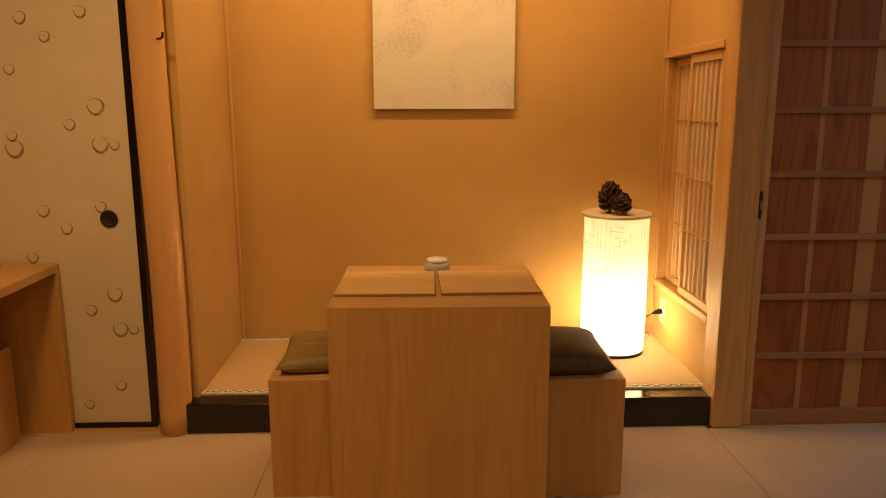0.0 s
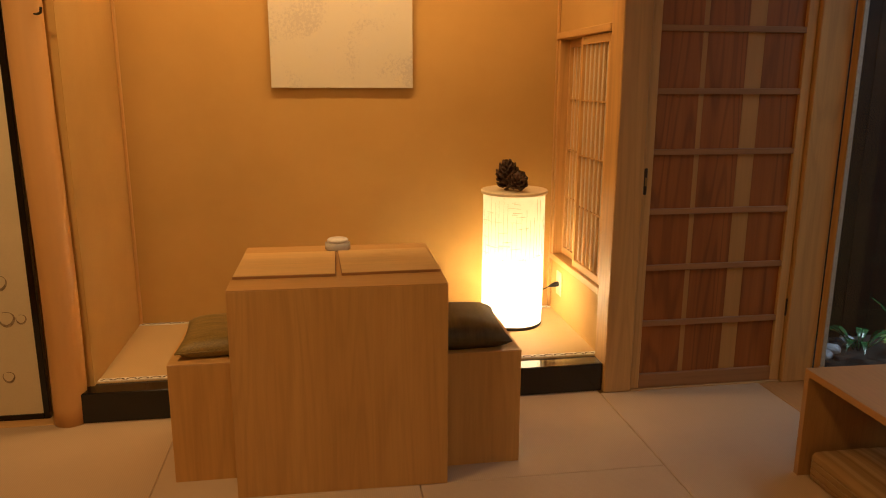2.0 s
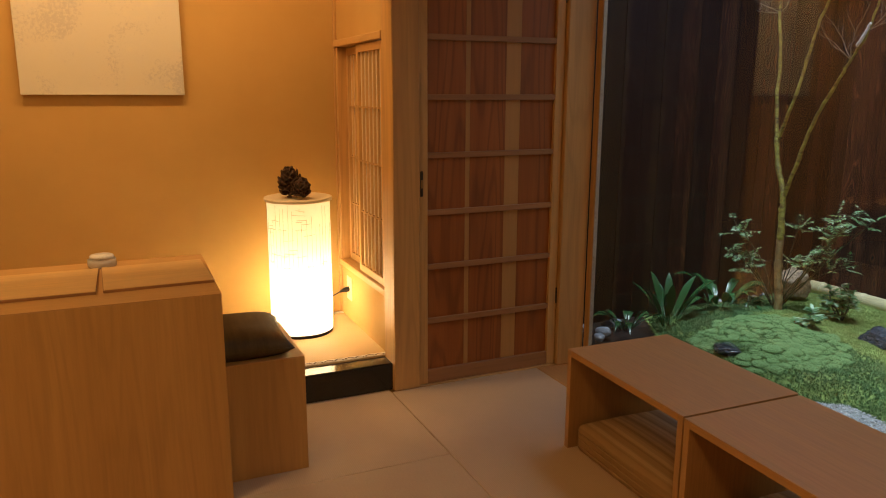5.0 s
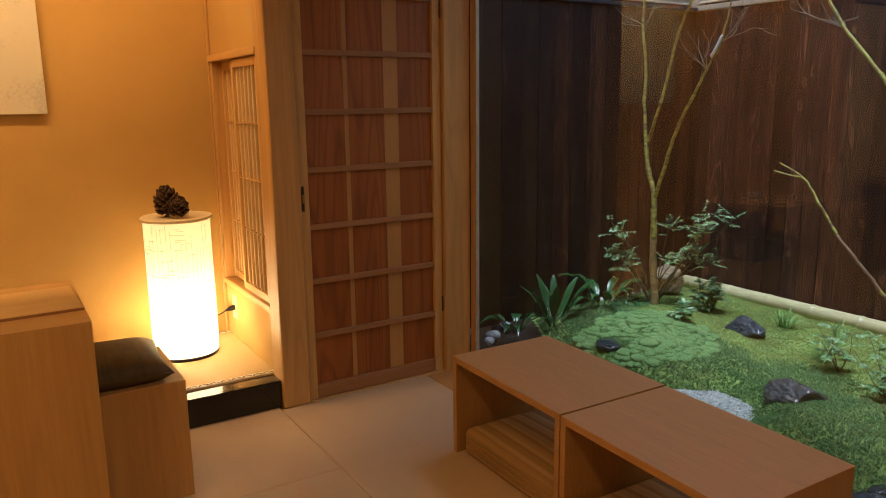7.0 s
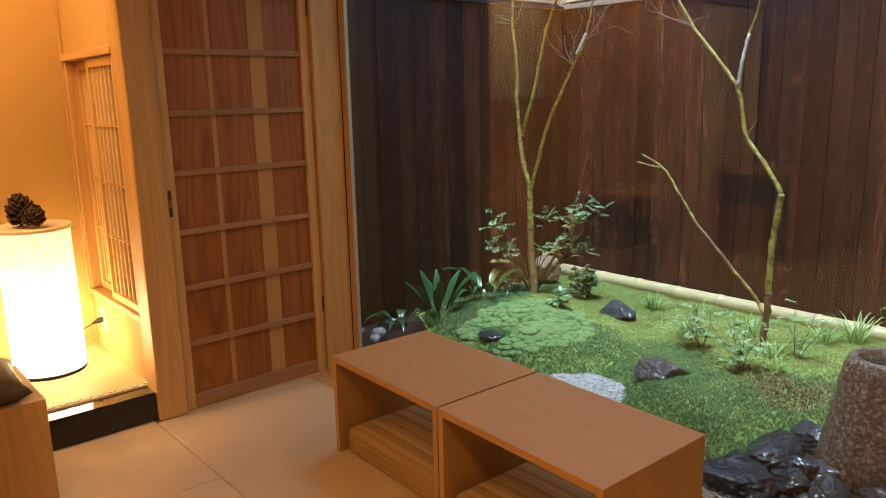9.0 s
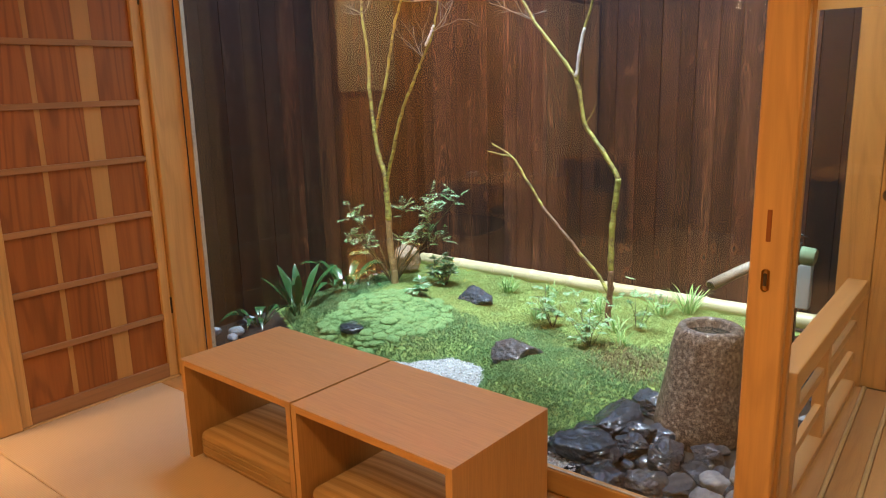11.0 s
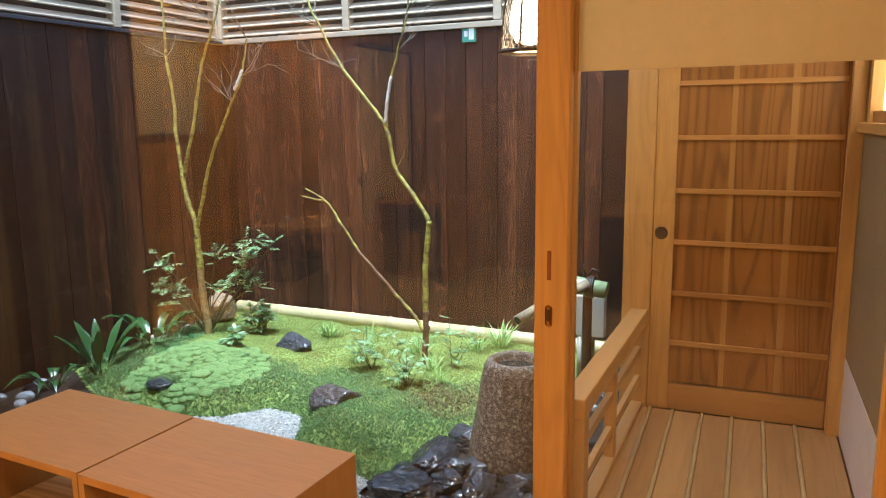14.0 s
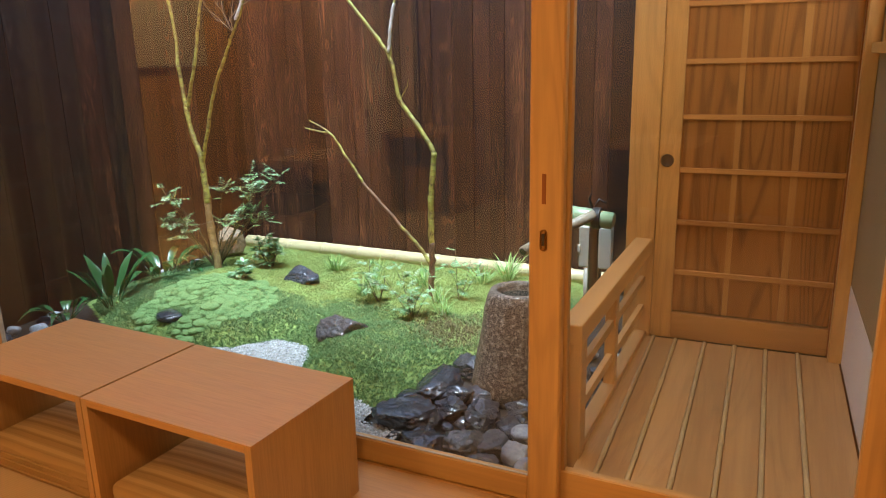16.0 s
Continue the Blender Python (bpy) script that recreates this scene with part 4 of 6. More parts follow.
kn.matrix_local = pose(0.012, 0.556 - 0.2, 0.838 + 0.02, 0, -90, 0)
structure("wall_deck_side", boxes([(2.60, 4.25, -0.34, -0.236, -0.30, 1.30), (2.60, 3.05, -0.34, -0.236, 1.30, 2.3), (3.95, 4.25, -0.34, -0.236, 1.30, 2.3)]), PLASTER_PLAIN, "greenish brown plaster wall along the deck", "wall")
structure("wainscot_deck", box(2.61, 4.048, -0.236, -0.233, -0.018, 0.34), PAPER_WALL, "white paper band along the foot of the wall", "wainscot")
w4 = thing("window_4", (3.5, -0.26, 1.30), "small window over the deck with a bright paper pane", "window", "", "structure")
part("window_sill", box(3.05, 4.02, -0.33, -0.205, 1.300, 1.340, 0.003), CYPRESS_X, w4)
part("window_frame", box(3.90, 3.95, -0.30, -0.235, 1.340, 2.3, 0.003), CYPRESS, w4)
part("window_frame", box(3.05, 3.90, -0.30, -0.25, 1.340, 1.385, 0.003), CYPRESS_X, w4)
part("window_frame", box(3.42, 3.46, -0.30, -0.25, 1.385, 2.3, 0.003), CYPRESS, w4)
part("pane", box(3.05, 3.90, -0.285, -0.282, 1.385, 2.3), glow("lit_paper_pane", (1.0, 0.86, 0.62), 0.9), w4, "bright papered pane lit from behind")
structure("post_4", box(3.99, 4.048, -0.235, -0.180, -0.02, 2.3, 0.003), CYPRESS, "cypress jamb post beside the deck door", "post")
structure("wall_deck_end", boxes([(DX + 0.05, DX + 0.15, -0.34, 0.595, 2.0, 2.3), (DX + 0.14, 5.72, 0.62, 0.72, -0.4, 2.6)]), PLASTER_PLAIN, "plaster wall at the end of the deck", "wall")
structure("wall_behind_door", box(DX + 0.05, DX + 0.13, -0.34, 0.590, -0.3, 2.0), PLASTER_PLAIN, "plain wall behind the deck door", "wall")
structure("roof_deck", box(2.60, 4.20, -0.34, 0.98, 2.30, 2.38), CEILING, "wooden eave over the deck", "roof")


def swing(names, pivot, turn):
    """Set pieces a little out of square with the room."""
    m = pose(*pivot, 0) @ pose(0, 0, 0, 0, 0, turn) @ pose(-pivot[0], -pivot[1], -pivot[2])
    for name in names:
        bpy.data.objects[name].matrix_world = m @ bpy.data.objects[name].matrix_world


bpy.context.view_layer.update()
swing(("deck", "door_3", "wall_deck_side", "wainscot_deck", "window_4", "post_4", "wall_behind_door"), (4.05, 0.58, 0), 2.4)
swing(("railing",), (2.80, 0.63, 0), 0.6)


# ---- garden ----
MOSS_EDGE = [(3.95, 4.46), (3.80, 4.18), (3.62, 3.85), (3.50, 3.50), (3.60, 3.05), (3.66, 2.90), (3.86, 2.74), (3.86, 2.50), (3.52, 2.32), (3.42, 1.98), (3.32, 1.74), (3.66, 1.64), (3.98, 1.46), (4.40, 1.30), (5.55, 1.20), (5.55, 4.46)]


def inside(x, y, poly=MOSS_EDGE):
    hit = False
    for (x0, y0), (x1, y1) in zip(poly, poly[1:] + poly[:1]):
        if (y0 > y) != (y1 > y) and x < x0 + (y - y0) / (y1 - y0) * (x1 - x0):
            hit = not hit
    return hit


def edge_distance(x, y, poly=MOSS_EDGE):
    best = 9.0
    for (x0, y0), (x1, y1) in zip(poly, poly[1:] + poly[:1]):
        dx, dy = x1 - x0, y1 - y0
        t = max(0.0, min(1.0, ((x - x0) * dx + (y - y0) * dy) / (dx * dx + dy * dy)))
        best = min(best, math.hypot(x - x0 - t * dx, y - y0 - t * dy))
    return best if inside(x, y, poly) else -best


def rise(d, width):
    t = max(0.0, min(1.0, d / width))
    return t * t * (3 - 2 * t)


def ground_height(x, y):
    """Gravel level, with the moss bed swelling over it."""
    d = edge_distance(x, y) + 0.05 * noise.noise(Vector((x * 3, y * 3, 0)))
    z = -0.315 + 0.075 * rise(d + 0.02, 0.16)
    if d > 0:
        z += 0.11 * math.exp(-((x - 4.15) / 0.45) ** 2 - ((y - 3.5) / 0.5) ** 2) * rise(d, 0.25)
        z += 0.07 * math.exp(-((x - 3.85) / 0.4) ** 2 - ((y - 2.02) / 0.3) ** 2) * rise(d, 0.2)
        z += 0.03 * math.exp(-((x - 4.6) / 0.4) ** 2 - ((y - 2.1) / 0.4) ** 2)
        z += 0.012 * noise.noise(Vector((x * 9, y * 9, 5))) * rise(d, 0.1)
        z += 0.022 * noise.noise(Vector((x * 4, y * 4, 2))) * rise(d, 0.2)
    return z


def moss_material(name, stops, scale=5.0):
    m, nt, b = material(name, 0.85)
    vec = mapped(nt, (1, 1, 1), False)
    big, small, tiny = noise_tex(nt, vec, scale, 5.0, 0.6), noise_tex(nt, vec, 45, 5.0, 0.7), noise_tex(nt, vec, 190, 3.0, 0.7)
    col = mix(nt, ramp(nt, big, stops), ramp(nt, small, [(0.3, (0.75,) * 3), (0.65, (1.1,) * 3)]), 1.0, "MULTIPLY")
    nt.links.new(col, b.inputs["Base Color"])
    bump(nt, b, tiny, 0.8, 0.006)
    return m


MOSS = moss_material("moss_bed", [(0.25, (0.11, 0.12, 0.04)), (0.42, (0.16, 0.235, 0.055)), (0.6, (0.22, 0.31, 0.075)), (0.8, (0.28, 0.34, 0.095))])
GRIT = mottled("white_gravel_bed", [(0.35, (0.26, 0.26, 0.25)), (0.65, (0.38, 0.38, 0.37))], 40.0, 0.85, 0.8, 0.006, 110.0)
SOIL = mottled("dark_wet_soil", [(0.35, (0.016, 0.010, 0.006)), (0.65, (0.034, 0.021, 0.012))], 12.0, 0.55, 0.6, 0.01, 60.0)


def patch_mesh(x0, x1, y0, y1, step, height, keep=None):
    bm = bmesh.new()
    nx, ny = round((x1 - x0) / step), round((y1 - y0) / step)
    grid = [[bm.verts.new((x0 + (x1 - x0) * i / nx, y0 + (y1 - y0) * j / ny, 0)) for j in range(ny + 1)] for i in range(nx + 1)]
    for row in grid:
        for v in row:
            v.co.z = height(v.co.x, v.co.y)
    for i in range(nx):
        for j in range(ny):
            cx, cy = x0 + (x1 - x0) * (i + 0.5) / nx, y0 + (y1 - y0) * (j + 0.5) / ny
            if keep is None or keep(cx, cy):
                bm.faces.new((grid[i][j], grid[i + 1][j], grid[i + 1][j + 1], grid[i][j + 1]))
    bmesh.ops.delete(bm, geom=[v for v in bm.verts if not v.link_faces], context="VERTS")
    return bm


structure("ground", patch_mesh(2.55, 5.75, -0.3, 4.6, 0.25, lambda x, y: -0.335 + 0.005 * noise.noise(Vector((x, y, 0)))), SOIL, "dark wet soil under the courtyard garden", "ground")
structure("ground_far", box(-400, 400, -400, 400, -0.50, -0.42), SOIL, "plain ground round the house", "ground")
structure("gravel_bed", patch_mesh(2.58, 4.3, 1.55, 3.45, 0.06, lambda x, y: -0.305 + 0.006 * noise.noise(Vector((x * 9, y * 9, 4))), lambda x, y: y > 1.72 or x < 3.2), GRIT, "bed of fine white gravel", "gravel")
structure("moss_bed", patch_mesh(2.9, 5.6, 1.1, 4.5, 0.03, ground_height, lambda x, y: edge_distance(x, y) > -0.03), MOSS, "swelling bed of bright green moss", "moss")
bpy.data.objects["moss_bed"].data.polygons.foreach_set("use_smooth", [True] * len(bpy.data.objects["moss_bed"].data.polygons))


def stuff(name, verts, faces, mat, label, category, smooth=False):
    me = bpy.data.meshes.new(name)
    me.from_pydata(verts, [], faces)
    if smooth:
        me.polygons.foreach_set("use_smooth", [True] * len(me.polygons))
    me.materials.append(mat)
    return tagged(new(name, me), label, category, "", "stuff")


def leaf_material(name, stops, rough=0.4, through=0.25, patches=0.0):
    m, nt, b = material(name, rough)
    geo = nt.nodes.new("ShaderNodeNewGeometry")
    col = ramp(nt, geo.outputs["Random Per Island"], stops)
    col = mix(nt, col, ramp(nt, noise_tex(nt, mapped(nt, (1, 1, 1)), 60, 3.0), [(0.3, (0.8,) * 3), (0.7, (1.1,) * 3)]), 1.0, "MULTIPLY")
    if patches:
        big = noise_tex(nt, mapped(nt, (1, 1, 1), False), 2.6, 4.0, 0.6)
        col = mix(nt, col, ramp(nt, big, [(0.30, (0.70, 0.55, 0.42)), (0.46, (0.80, 0.88, 0.8)), (0.62, (1.12, 1.08, 1.0))]), patches, "MULTIPLY")
    nt.links.new(col, b.inputs["Base Color"])
    mixn, tr = nt.nodes.new("ShaderNodeMixShader"), nt.nodes.new("ShaderNodeBsdfTranslucent")
    nt.links.new(col, tr.inputs["Color"])
    mixn.inputs[0].default_value = through
    nt.links.new(b.outputs[0], mixn.inputs[1])
    nt.links.new(tr.outputs[0], mixn.inputs[2])
    nt.links.new(mixn.outputs[0], nt.nodes["Material Output"].inputs["Surface"])
    return m


DOMES = [(4.26, 3.82), (4.46, 3.62), (4.41, 3.30), (4.17, 3.06), (3.95, 3.02), (3.62, 3.22), (3.50, 3.52), (3.72, 3.70), (4.0, 3.76)]
TUFT = leaf_material("moss_frond", [(0.0, (0.24, 0.295, 0.09)), (0.5, (0.32, 0.375, 0.115)), (1.0, (0.43, 0.455, 0.16))], 0.75, 0.35, 0.7)
FEATHER = leaf_material("feather_moss_frond", [(0.0, (0.085, 0.165, 0.06)), (0.5, (0.13, 0.235, 0.088)), (1.0, (0.20, 0.32, 0.13))], 0.7, 0.35, 0.6)
LITTER = leaf_material("brown_litter", [(0.0, (0.07, 0.055, 0.02)), (0.5, (0.12, 0.095, 0.032)), (1.0, (0.20, 0.18, 0.065))], 0.7, 0.1)


def bare(x, y):
    """How bare and brown the moss is under the tree beside the basin."""
    return math.exp(-((x - 4.22) / 0.26) ** 2 - ((y - 1.74) / 0.24) ** 2) + 0.25 * noise.noise(Vector((x * 7, y * 7, 3)))


def scatter(count, keep, size, seed, lift=0.0, blades=3):
    """Short blades in small groups over the moss bed."""
    rnd = random.Random(seed)
    verts, faces = [], []
    for _ in range(count):
        x, y = rnd.uniform(3.15, 5.5), rnd.uniform(1.25, 4.4)
        if not keep(x, y, rnd):
            continue
        z = ground_height(x, y) + lift
        for k in range(blades):
            a = rnd.uniform(0, 6.283)
            ln, tilt, w = size * rnd.uniform(0.7, 1.3), rnd.uniform(0.3, 1.1), size * rnd.uniform(0.09, 0.16)
            c, s = math.cos(a), math.sin(a)
            px, py = -s * w, c * w
            h, o = ln * math.sin(tilt), ln * math.cos(tilt)
            i = len(verts)
            verts += [(x - px, y - py, z - 0.003), (x + px, y + py, z - 0.003), (x + c * o * 0.6 + px * 1.3, y + s * o * 0.6 + py * 1.3, z + h * 0.75), (x + c * o, y + s * o, z + h)]
            faces += [(i, i + 1, i + 2), (i, i + 2, i + 3)]
    return verts, faces


def deep(x, y):
    """Where the coarser deep green moss grows: along the front margin and by the fence."""
    d = edge_distance(x, y)
    return 0.55 - d + 0.22 * noise.noise(Vector((x * 3, y * 3, 1))) - 0.8 * max(0.0, x - 4.35) + 0.5 * max(0.0, y - 3.75)


def keep_tuft(x, y, rnd):
    return edge_distance(x, y) > -0.005 and not inside(x, y, DOMES) and deep(x, y) < rnd.uniform(-0.12, 0.12) and bare(x, y) < rnd.uniform(0.2, 0.75)


def keep_feather(x, y, rnd):
    return edge_distance(x, y) > -0.012 and (inside(x, y, DOMES) or deep(x, y) > rnd.uniform(-0.12, 0.12)) and bare(x, y) < rnd.uniform(0.2, 0.75)


def keep_litter(x, y, rnd):
    return edge_distance(x, y) > 0.0 and bare(x, y) > rnd.uniform(0.2, 0.9)


stuff("moss_fronds", *scatter(130000, keep_tuft, 0.0095, 21), TUFT, "dense short yellow-green moss fronds over the bed", "moss")
stuff("feather_moss", *scatter(120000, keep_feather, 0.015, 22), FEATHER, "coarser deep green feather moss along the margin", "moss")
stuff("leaf_litter", *scatter(110000, keep_litter, 0.018, 23, 0.0, 2), LITTER, "brown needles and dead moss under the tree", "litter")

# cushion moss on the mound
CUSHION = mottled("pale_cushion_moss", [(0.3, (0.125, 0.23, 0.07)), (0.7, (0.20, 0.325, 0.11))], 16.0, 0.9, 1.0, 0.008, 260.0, grain=0.4)
bm = bmesh.new()
rnd = random.Random(8)
spots = []
for _ in range(9000):
    x, y = rnd.uniform(3.45, 4.5), rnd.uniform(2.95, 3.85)
    if edge_distance(x, y, DOMES) < -0.03 + 0.06 * noise.noise(Vector((x * 5, y * 5, 9))) or edge_distance(x, y) < 0.02:
        continue
    s = rnd.uniform(0.034, 0.060)
    if math.hypot((x - 3.71) / 0.14, (y - 3.45) / 0.12) > 1 and all(math.hypot(x - p, y - q) > 0.50 * (s + t) for p, q, t in spots):
        spots.append((x, y, s))
for x, y, s in spots:
    z = ground_height(x, y)
    geo = bmesh.ops.create_icosphere(bm, subdivisions=3, radius=1.0)
    for v in geo["verts"]:
        p = v.co.copy()
        n = 1 + 0.16 * noise.noise(p * 1.8 + Vector((x * 9, y * 9, 0))) + 0.05 * noise.noise(p * 9 + Vector((x * 9, y * 9, 0)))
        v.co = Vector((x + p.x * s * n, y + p.y * s * n, z - 0.006 + p.z * s * 0.46 * n))
ob = solid("cushion_moss", bm, CUSHION, "pale green domes of cushion moss on the mound", "moss", "", "stuff", True)

FUZZ = leaf_material("cushion_moss_tip", [(0.0, (0.15, 0.265, 0.075)), (0.5, (0.23, 0.355, 0.12)), (1.0, (0.37, 0.49, 0.20))], 0.8, 0.35, 0.4)
verts, faces = [], []
for x, y, s in spots:
    z = ground_height(x, y)
    for _ in range(190):
        d = Vector((rnd.gauss(0, 1), rnd.gauss(0, 1), abs(rnd.gauss(0, 0.9)))).normalized()
        p = Vector((x + d.x * s * 0.98, y + d.y * s * 0.98, z - 0.006 + d.z * s * 0.46))
        w = (d + Vector((rnd.uniform(-0.5, 0.5), rnd.uniform(-0.5, 0.5), rnd.uniform(0.0, 0.6)))).normalized() * rnd.uniform(0.004, 0.008)
        c = d.cross(Vector((rnd.uniform(-1, 1), rnd.uniform(-1, 1), 0.3))).normalized() * 0.0011
        i = len(verts)
        verts += [tuple(p - c), tuple(p + c), tuple(p + w)]
        faces.append((i, i + 1, i + 2))
stuff("cushion_moss_tips", verts, faces, FUZZ, "fine pale tips over the cushion moss", "moss")

# gravel stones
rnd = random.Random(31)
verts, faces = [], []
OCT = [(1, 0, 0), (0, 1, 0), (-1, 0, 0), (0, -1, 0), (0, 0, 1), (0, 0, -1)]
OCF = [(0, 1, 4), (1, 2, 4), (2, 3, 4), (3, 0, 4), (1, 0, 5), (2, 1, 5), (3, 2, 5), (0, 3, 5)]
while len(verts) < 6 * 9000:
    x, y = rnd.uniform(2.62, 4.0), rnd.uniform(1.5, 3.6)
    if edge_distance(x, y) > 0.0 or (y < 1.72 and x > 3.2):
        continue
    i, s = len(verts), rnd.uniform(0.004, 0.009)
    a = rnd.uniform(0, 3.14)
    c, n = math.cos(a), math.sin(a)
    sx, sy, sz = s * rnd.uniform(0.8, 1.5), s * rnd.uniform(0.7, 1.1), s * rnd.uniform(0.5, 0.9)
    for p, q, r in OCT:
        verts.append((x + c * p * sx - n * q * sy, y + n * p * sx + c * q * sy, -0.300 + r * sz))
    faces += [tuple(i + k for k in f) for f in OCF]
STONE_WHITE = leaf_material("white_gravel_stone", [(0.0, (0.26, 0.26, 0.26)), (0.5, (0.42, 0.42, 0.42)), (1.0, (0.58, 0.58, 0.58))], 0.7, 0.0)
stuff("gravel", verts, faces, STONE_WHITE, "loose fine white gravel chips", "gravel")

# ---- rocks ----
WET = mottled("wet_black_rock", [(0.3, (0.010, 0.013, 0.018)), (0.55, (0.026, 0.030, 0.038)), (0.72, (0.10, 0.105, 0.118))], 14.0, 0.45, 1.0, 0.014, 60.0, coat=1.0, lumps=0.6)
WET_BLUE = mottled("wet_blue_grey_rock", [(0.3, (0.018, 0.022, 0.031)), (0.6, (0.045, 0.052, 0.067)), (0.78, (0.15, 0.155, 0.175))], 18.0, 0.45, 1.0, 0.014, 60.0, coat=1.0, lumps=0.6)
PURPLE = mottled("wet_purple_grey_rock", [(0.3, (0.03, 0.026, 0.027)), (0.6, (0.075, 0.064, 0.062)), (0.8, (0.17, 0.15, 0.14))], 18.0, 0.45, 1.0, 0.014, 60.0, coat=1.0, lumps=0.6)
GREY_WET = mottled("wet_mid_grey_rock", [(0.3, (0.045, 0.047, 0.053)), (0.6, (0.11, 0.112, 0.12)), (0.78, (0.27, 0.27, 0.285))], 20.0, 0.45, 1.0, 0.010, 70.0, coat=0.7, lumps=0.6)
GREY = mottled("pale_grey_rock", [(0.3, (0.22, 0.235, 0.26)), (0.6, (0.40, 0.42, 0.45)), (0.8, (0.60, 0.62, 0.65))], 14.0, 0.5, 0.7, 0.005, 70.0, coat=0.3)
OCHRE = mottled("ochre_rock", [(0.3, (0.11, 0.075, 0.045)), (0.6, (0.26, 0.18, 0.10)), (0.8, (0.40, 0.31, 0.20))], 12.0, 0.6, 0.7, 0.006, 50.0)


def rock(name, centre, size, mat, label, seed, turn=0.0, sharp=0.5, group="wet rocks"):
    bm = bmesh.new()
    bmesh.ops.create_icosphere(bm, subdivisions=5 if max(size) > 0.095 else 4 if max(size) > 0.065 else 3, radius=1.0)
    rr = random.Random(seed)
    planes = [(Vector((rr.gauss(0, 1), rr.gauss(0, 1), rr.gauss(0, 1))).normalized(), rr.uniform(0.52, 0.88)) for _ in range(14)]
    off = Vector((seed * 3.7, seed * 1.3, seed * 2.1))
    for v in bm.verts:
        d = v.co.normalized()
        r = 1.0
        for n, lim in planes:
            c = d.dot(n)
            if c > 0 and r * c > lim:
                r = r * (1 - sharp) + sharp * lim / c
        r *= 1 + 0.07 * noise.noise(d * 2.2 + off) + 0.14 * abs(noise.noise(d * 3.4 + off)) - 0.09 * abs(noise.noise(d * 7 + off)) - 0.045 * abs(noise.noise(d * 15 + off)) + 0.018 * noise.noise(d * 30 + off)
        v.co = d * r
    for v in bm.verts:
        v.co = Vector((v.co.x * size[0], v.co.y * size[1], v.co.z * size[2]))
    bmesh.ops.rotate(bm, cent=(0, 0, 0), matrix=pose(0, 0, 0, 0, 0, turn).to_3x3(), verts=bm.verts)
    bmesh.ops.translate(bm, vec=centre, verts=bm.verts)
    return solid(name, bm, mat, label, "rock", group, "", True)


rock("rock", (3.29, 1.55, -0.275), (0.175, 0.17, 0.09), WET, "large flat wet black rock by the gravel", 5, 20, 1.0)
for n, (x, y, sx, sy, sz) in enumerate([(3.64, 1.56, 0.19, 0.12, 0.10), (3.90, 1.48, 0.13, 0.10, 0.09), (3.56, 1.42, 0.13, 0.07, 0.075), (3.42, 1.37, 0.10, 0.08, 0.08), (3.46, 1.23, 0.11, 0.085, 0.08), (3.34, 1.20, 0.10, 0.075, 0.085), (3.08, 1.36, 0.13, 0.10, 0.075), (3.15, 1.20, 0.11, 0.09, 0.085), (3.19, 1.06, 0.10, 0.09, 0.085), (2.98, 1.20, 0.08, 0.07, 0.06), (3.62, 1.33, 0.09, 0.08, 0.07), (3.46, 1.60, 0.08, 0.07, 0.06), (3.36, 1.04, 0.09, 0.08, 0.08), (3.55, 1.08, 0.09, 0.08, 0.07), (3.00, 1.05, 0.09, 0.08, 0.07), (4.05, 1.42, 0.10, 0.08, 0.07), (2.86, 1.28, 0.07, 0.06, 0.05)]):
    rock("rock", (x, y, -0.285), (sx * 1.05, sy * 1.05, sz * 0.82), GREY_WET if x < 3.2 and y < 1.3 else (WET, WET_BLUE, WET)[n % 3], "jagged wet dark rock at the foot of the basin", 10 + n, n * 47, 1.0)
for n, (x, y, s) in enumerate([(3.30, 0.97, 0.075), (3.14, 0.93, 0.085), (3.22, 0.84, 0.07), (3.05, 0.88, 0.06), (3.42, 0.90, 0.06)]):
    rock("rock", (x, y, -0.27), (s, s * 0.85, s * 0.8), GREY, "pale grey broken stone beside the deck", 40 + n, n * 61, 1.0, "pale stones")
rnd = random.Random(77)
for n in range(34):
    x, y = rnd.uniform(2.84, 3.66), rnd.uniform(1.0, 1.56)
    s = rnd.uniform(0.035, 0.062)
    rock("rock", (x, y, -0.31), (s, s * 0.8, s * 0.7), (WET, WET_BLUE)[n % 2], "small wet dark stone among the larger rocks", 200 + n, n * 41, 1.0, "small dark stones")
rnd = random.Random(3)
for n in range(26):
    x, y = rnd.uniform(3.0, 4.9), rnd.uniform(0.74, 0.98)
    s = rnd.uniform(0.035, 0.07)
    rock("rock", (x, y, -0.30), (s, s * 0.8, s * 0.7), (GREY, WET_BLUE)[n % 2], "blue-grey stone beside the deck", 60 + n, n * 31, 1.0, "pale stones")
rock("rock", (4.72, 3.19, -0.205), (0.125, 0.19, 0.105), WET_BLUE, "blue-grey rock set in the moss", 101, -30, 1.0, "garden rocks")
rock("rock", (3.94, 2.35, -0.225), (0.17, 0.20, 0.125), PURPLE, "wet purplish rock between moss and gravel", 107, -25, 1.0, "garden rocks")
rock("rock", (3.71, 3.45, ground_height(3.71, 3.45) + 0.004), (0.125, 0.105, 0.042), WET, "flat black stone on the moss mound", 103, 10, 0.7, "garden rocks")
rock("rock", (5.10, 4.20, -0.15), (0.11, 0.135, 0.185), OCHRE, "upright ochre rock by the fence corner", 104, 30, 1.0, "garden rocks")
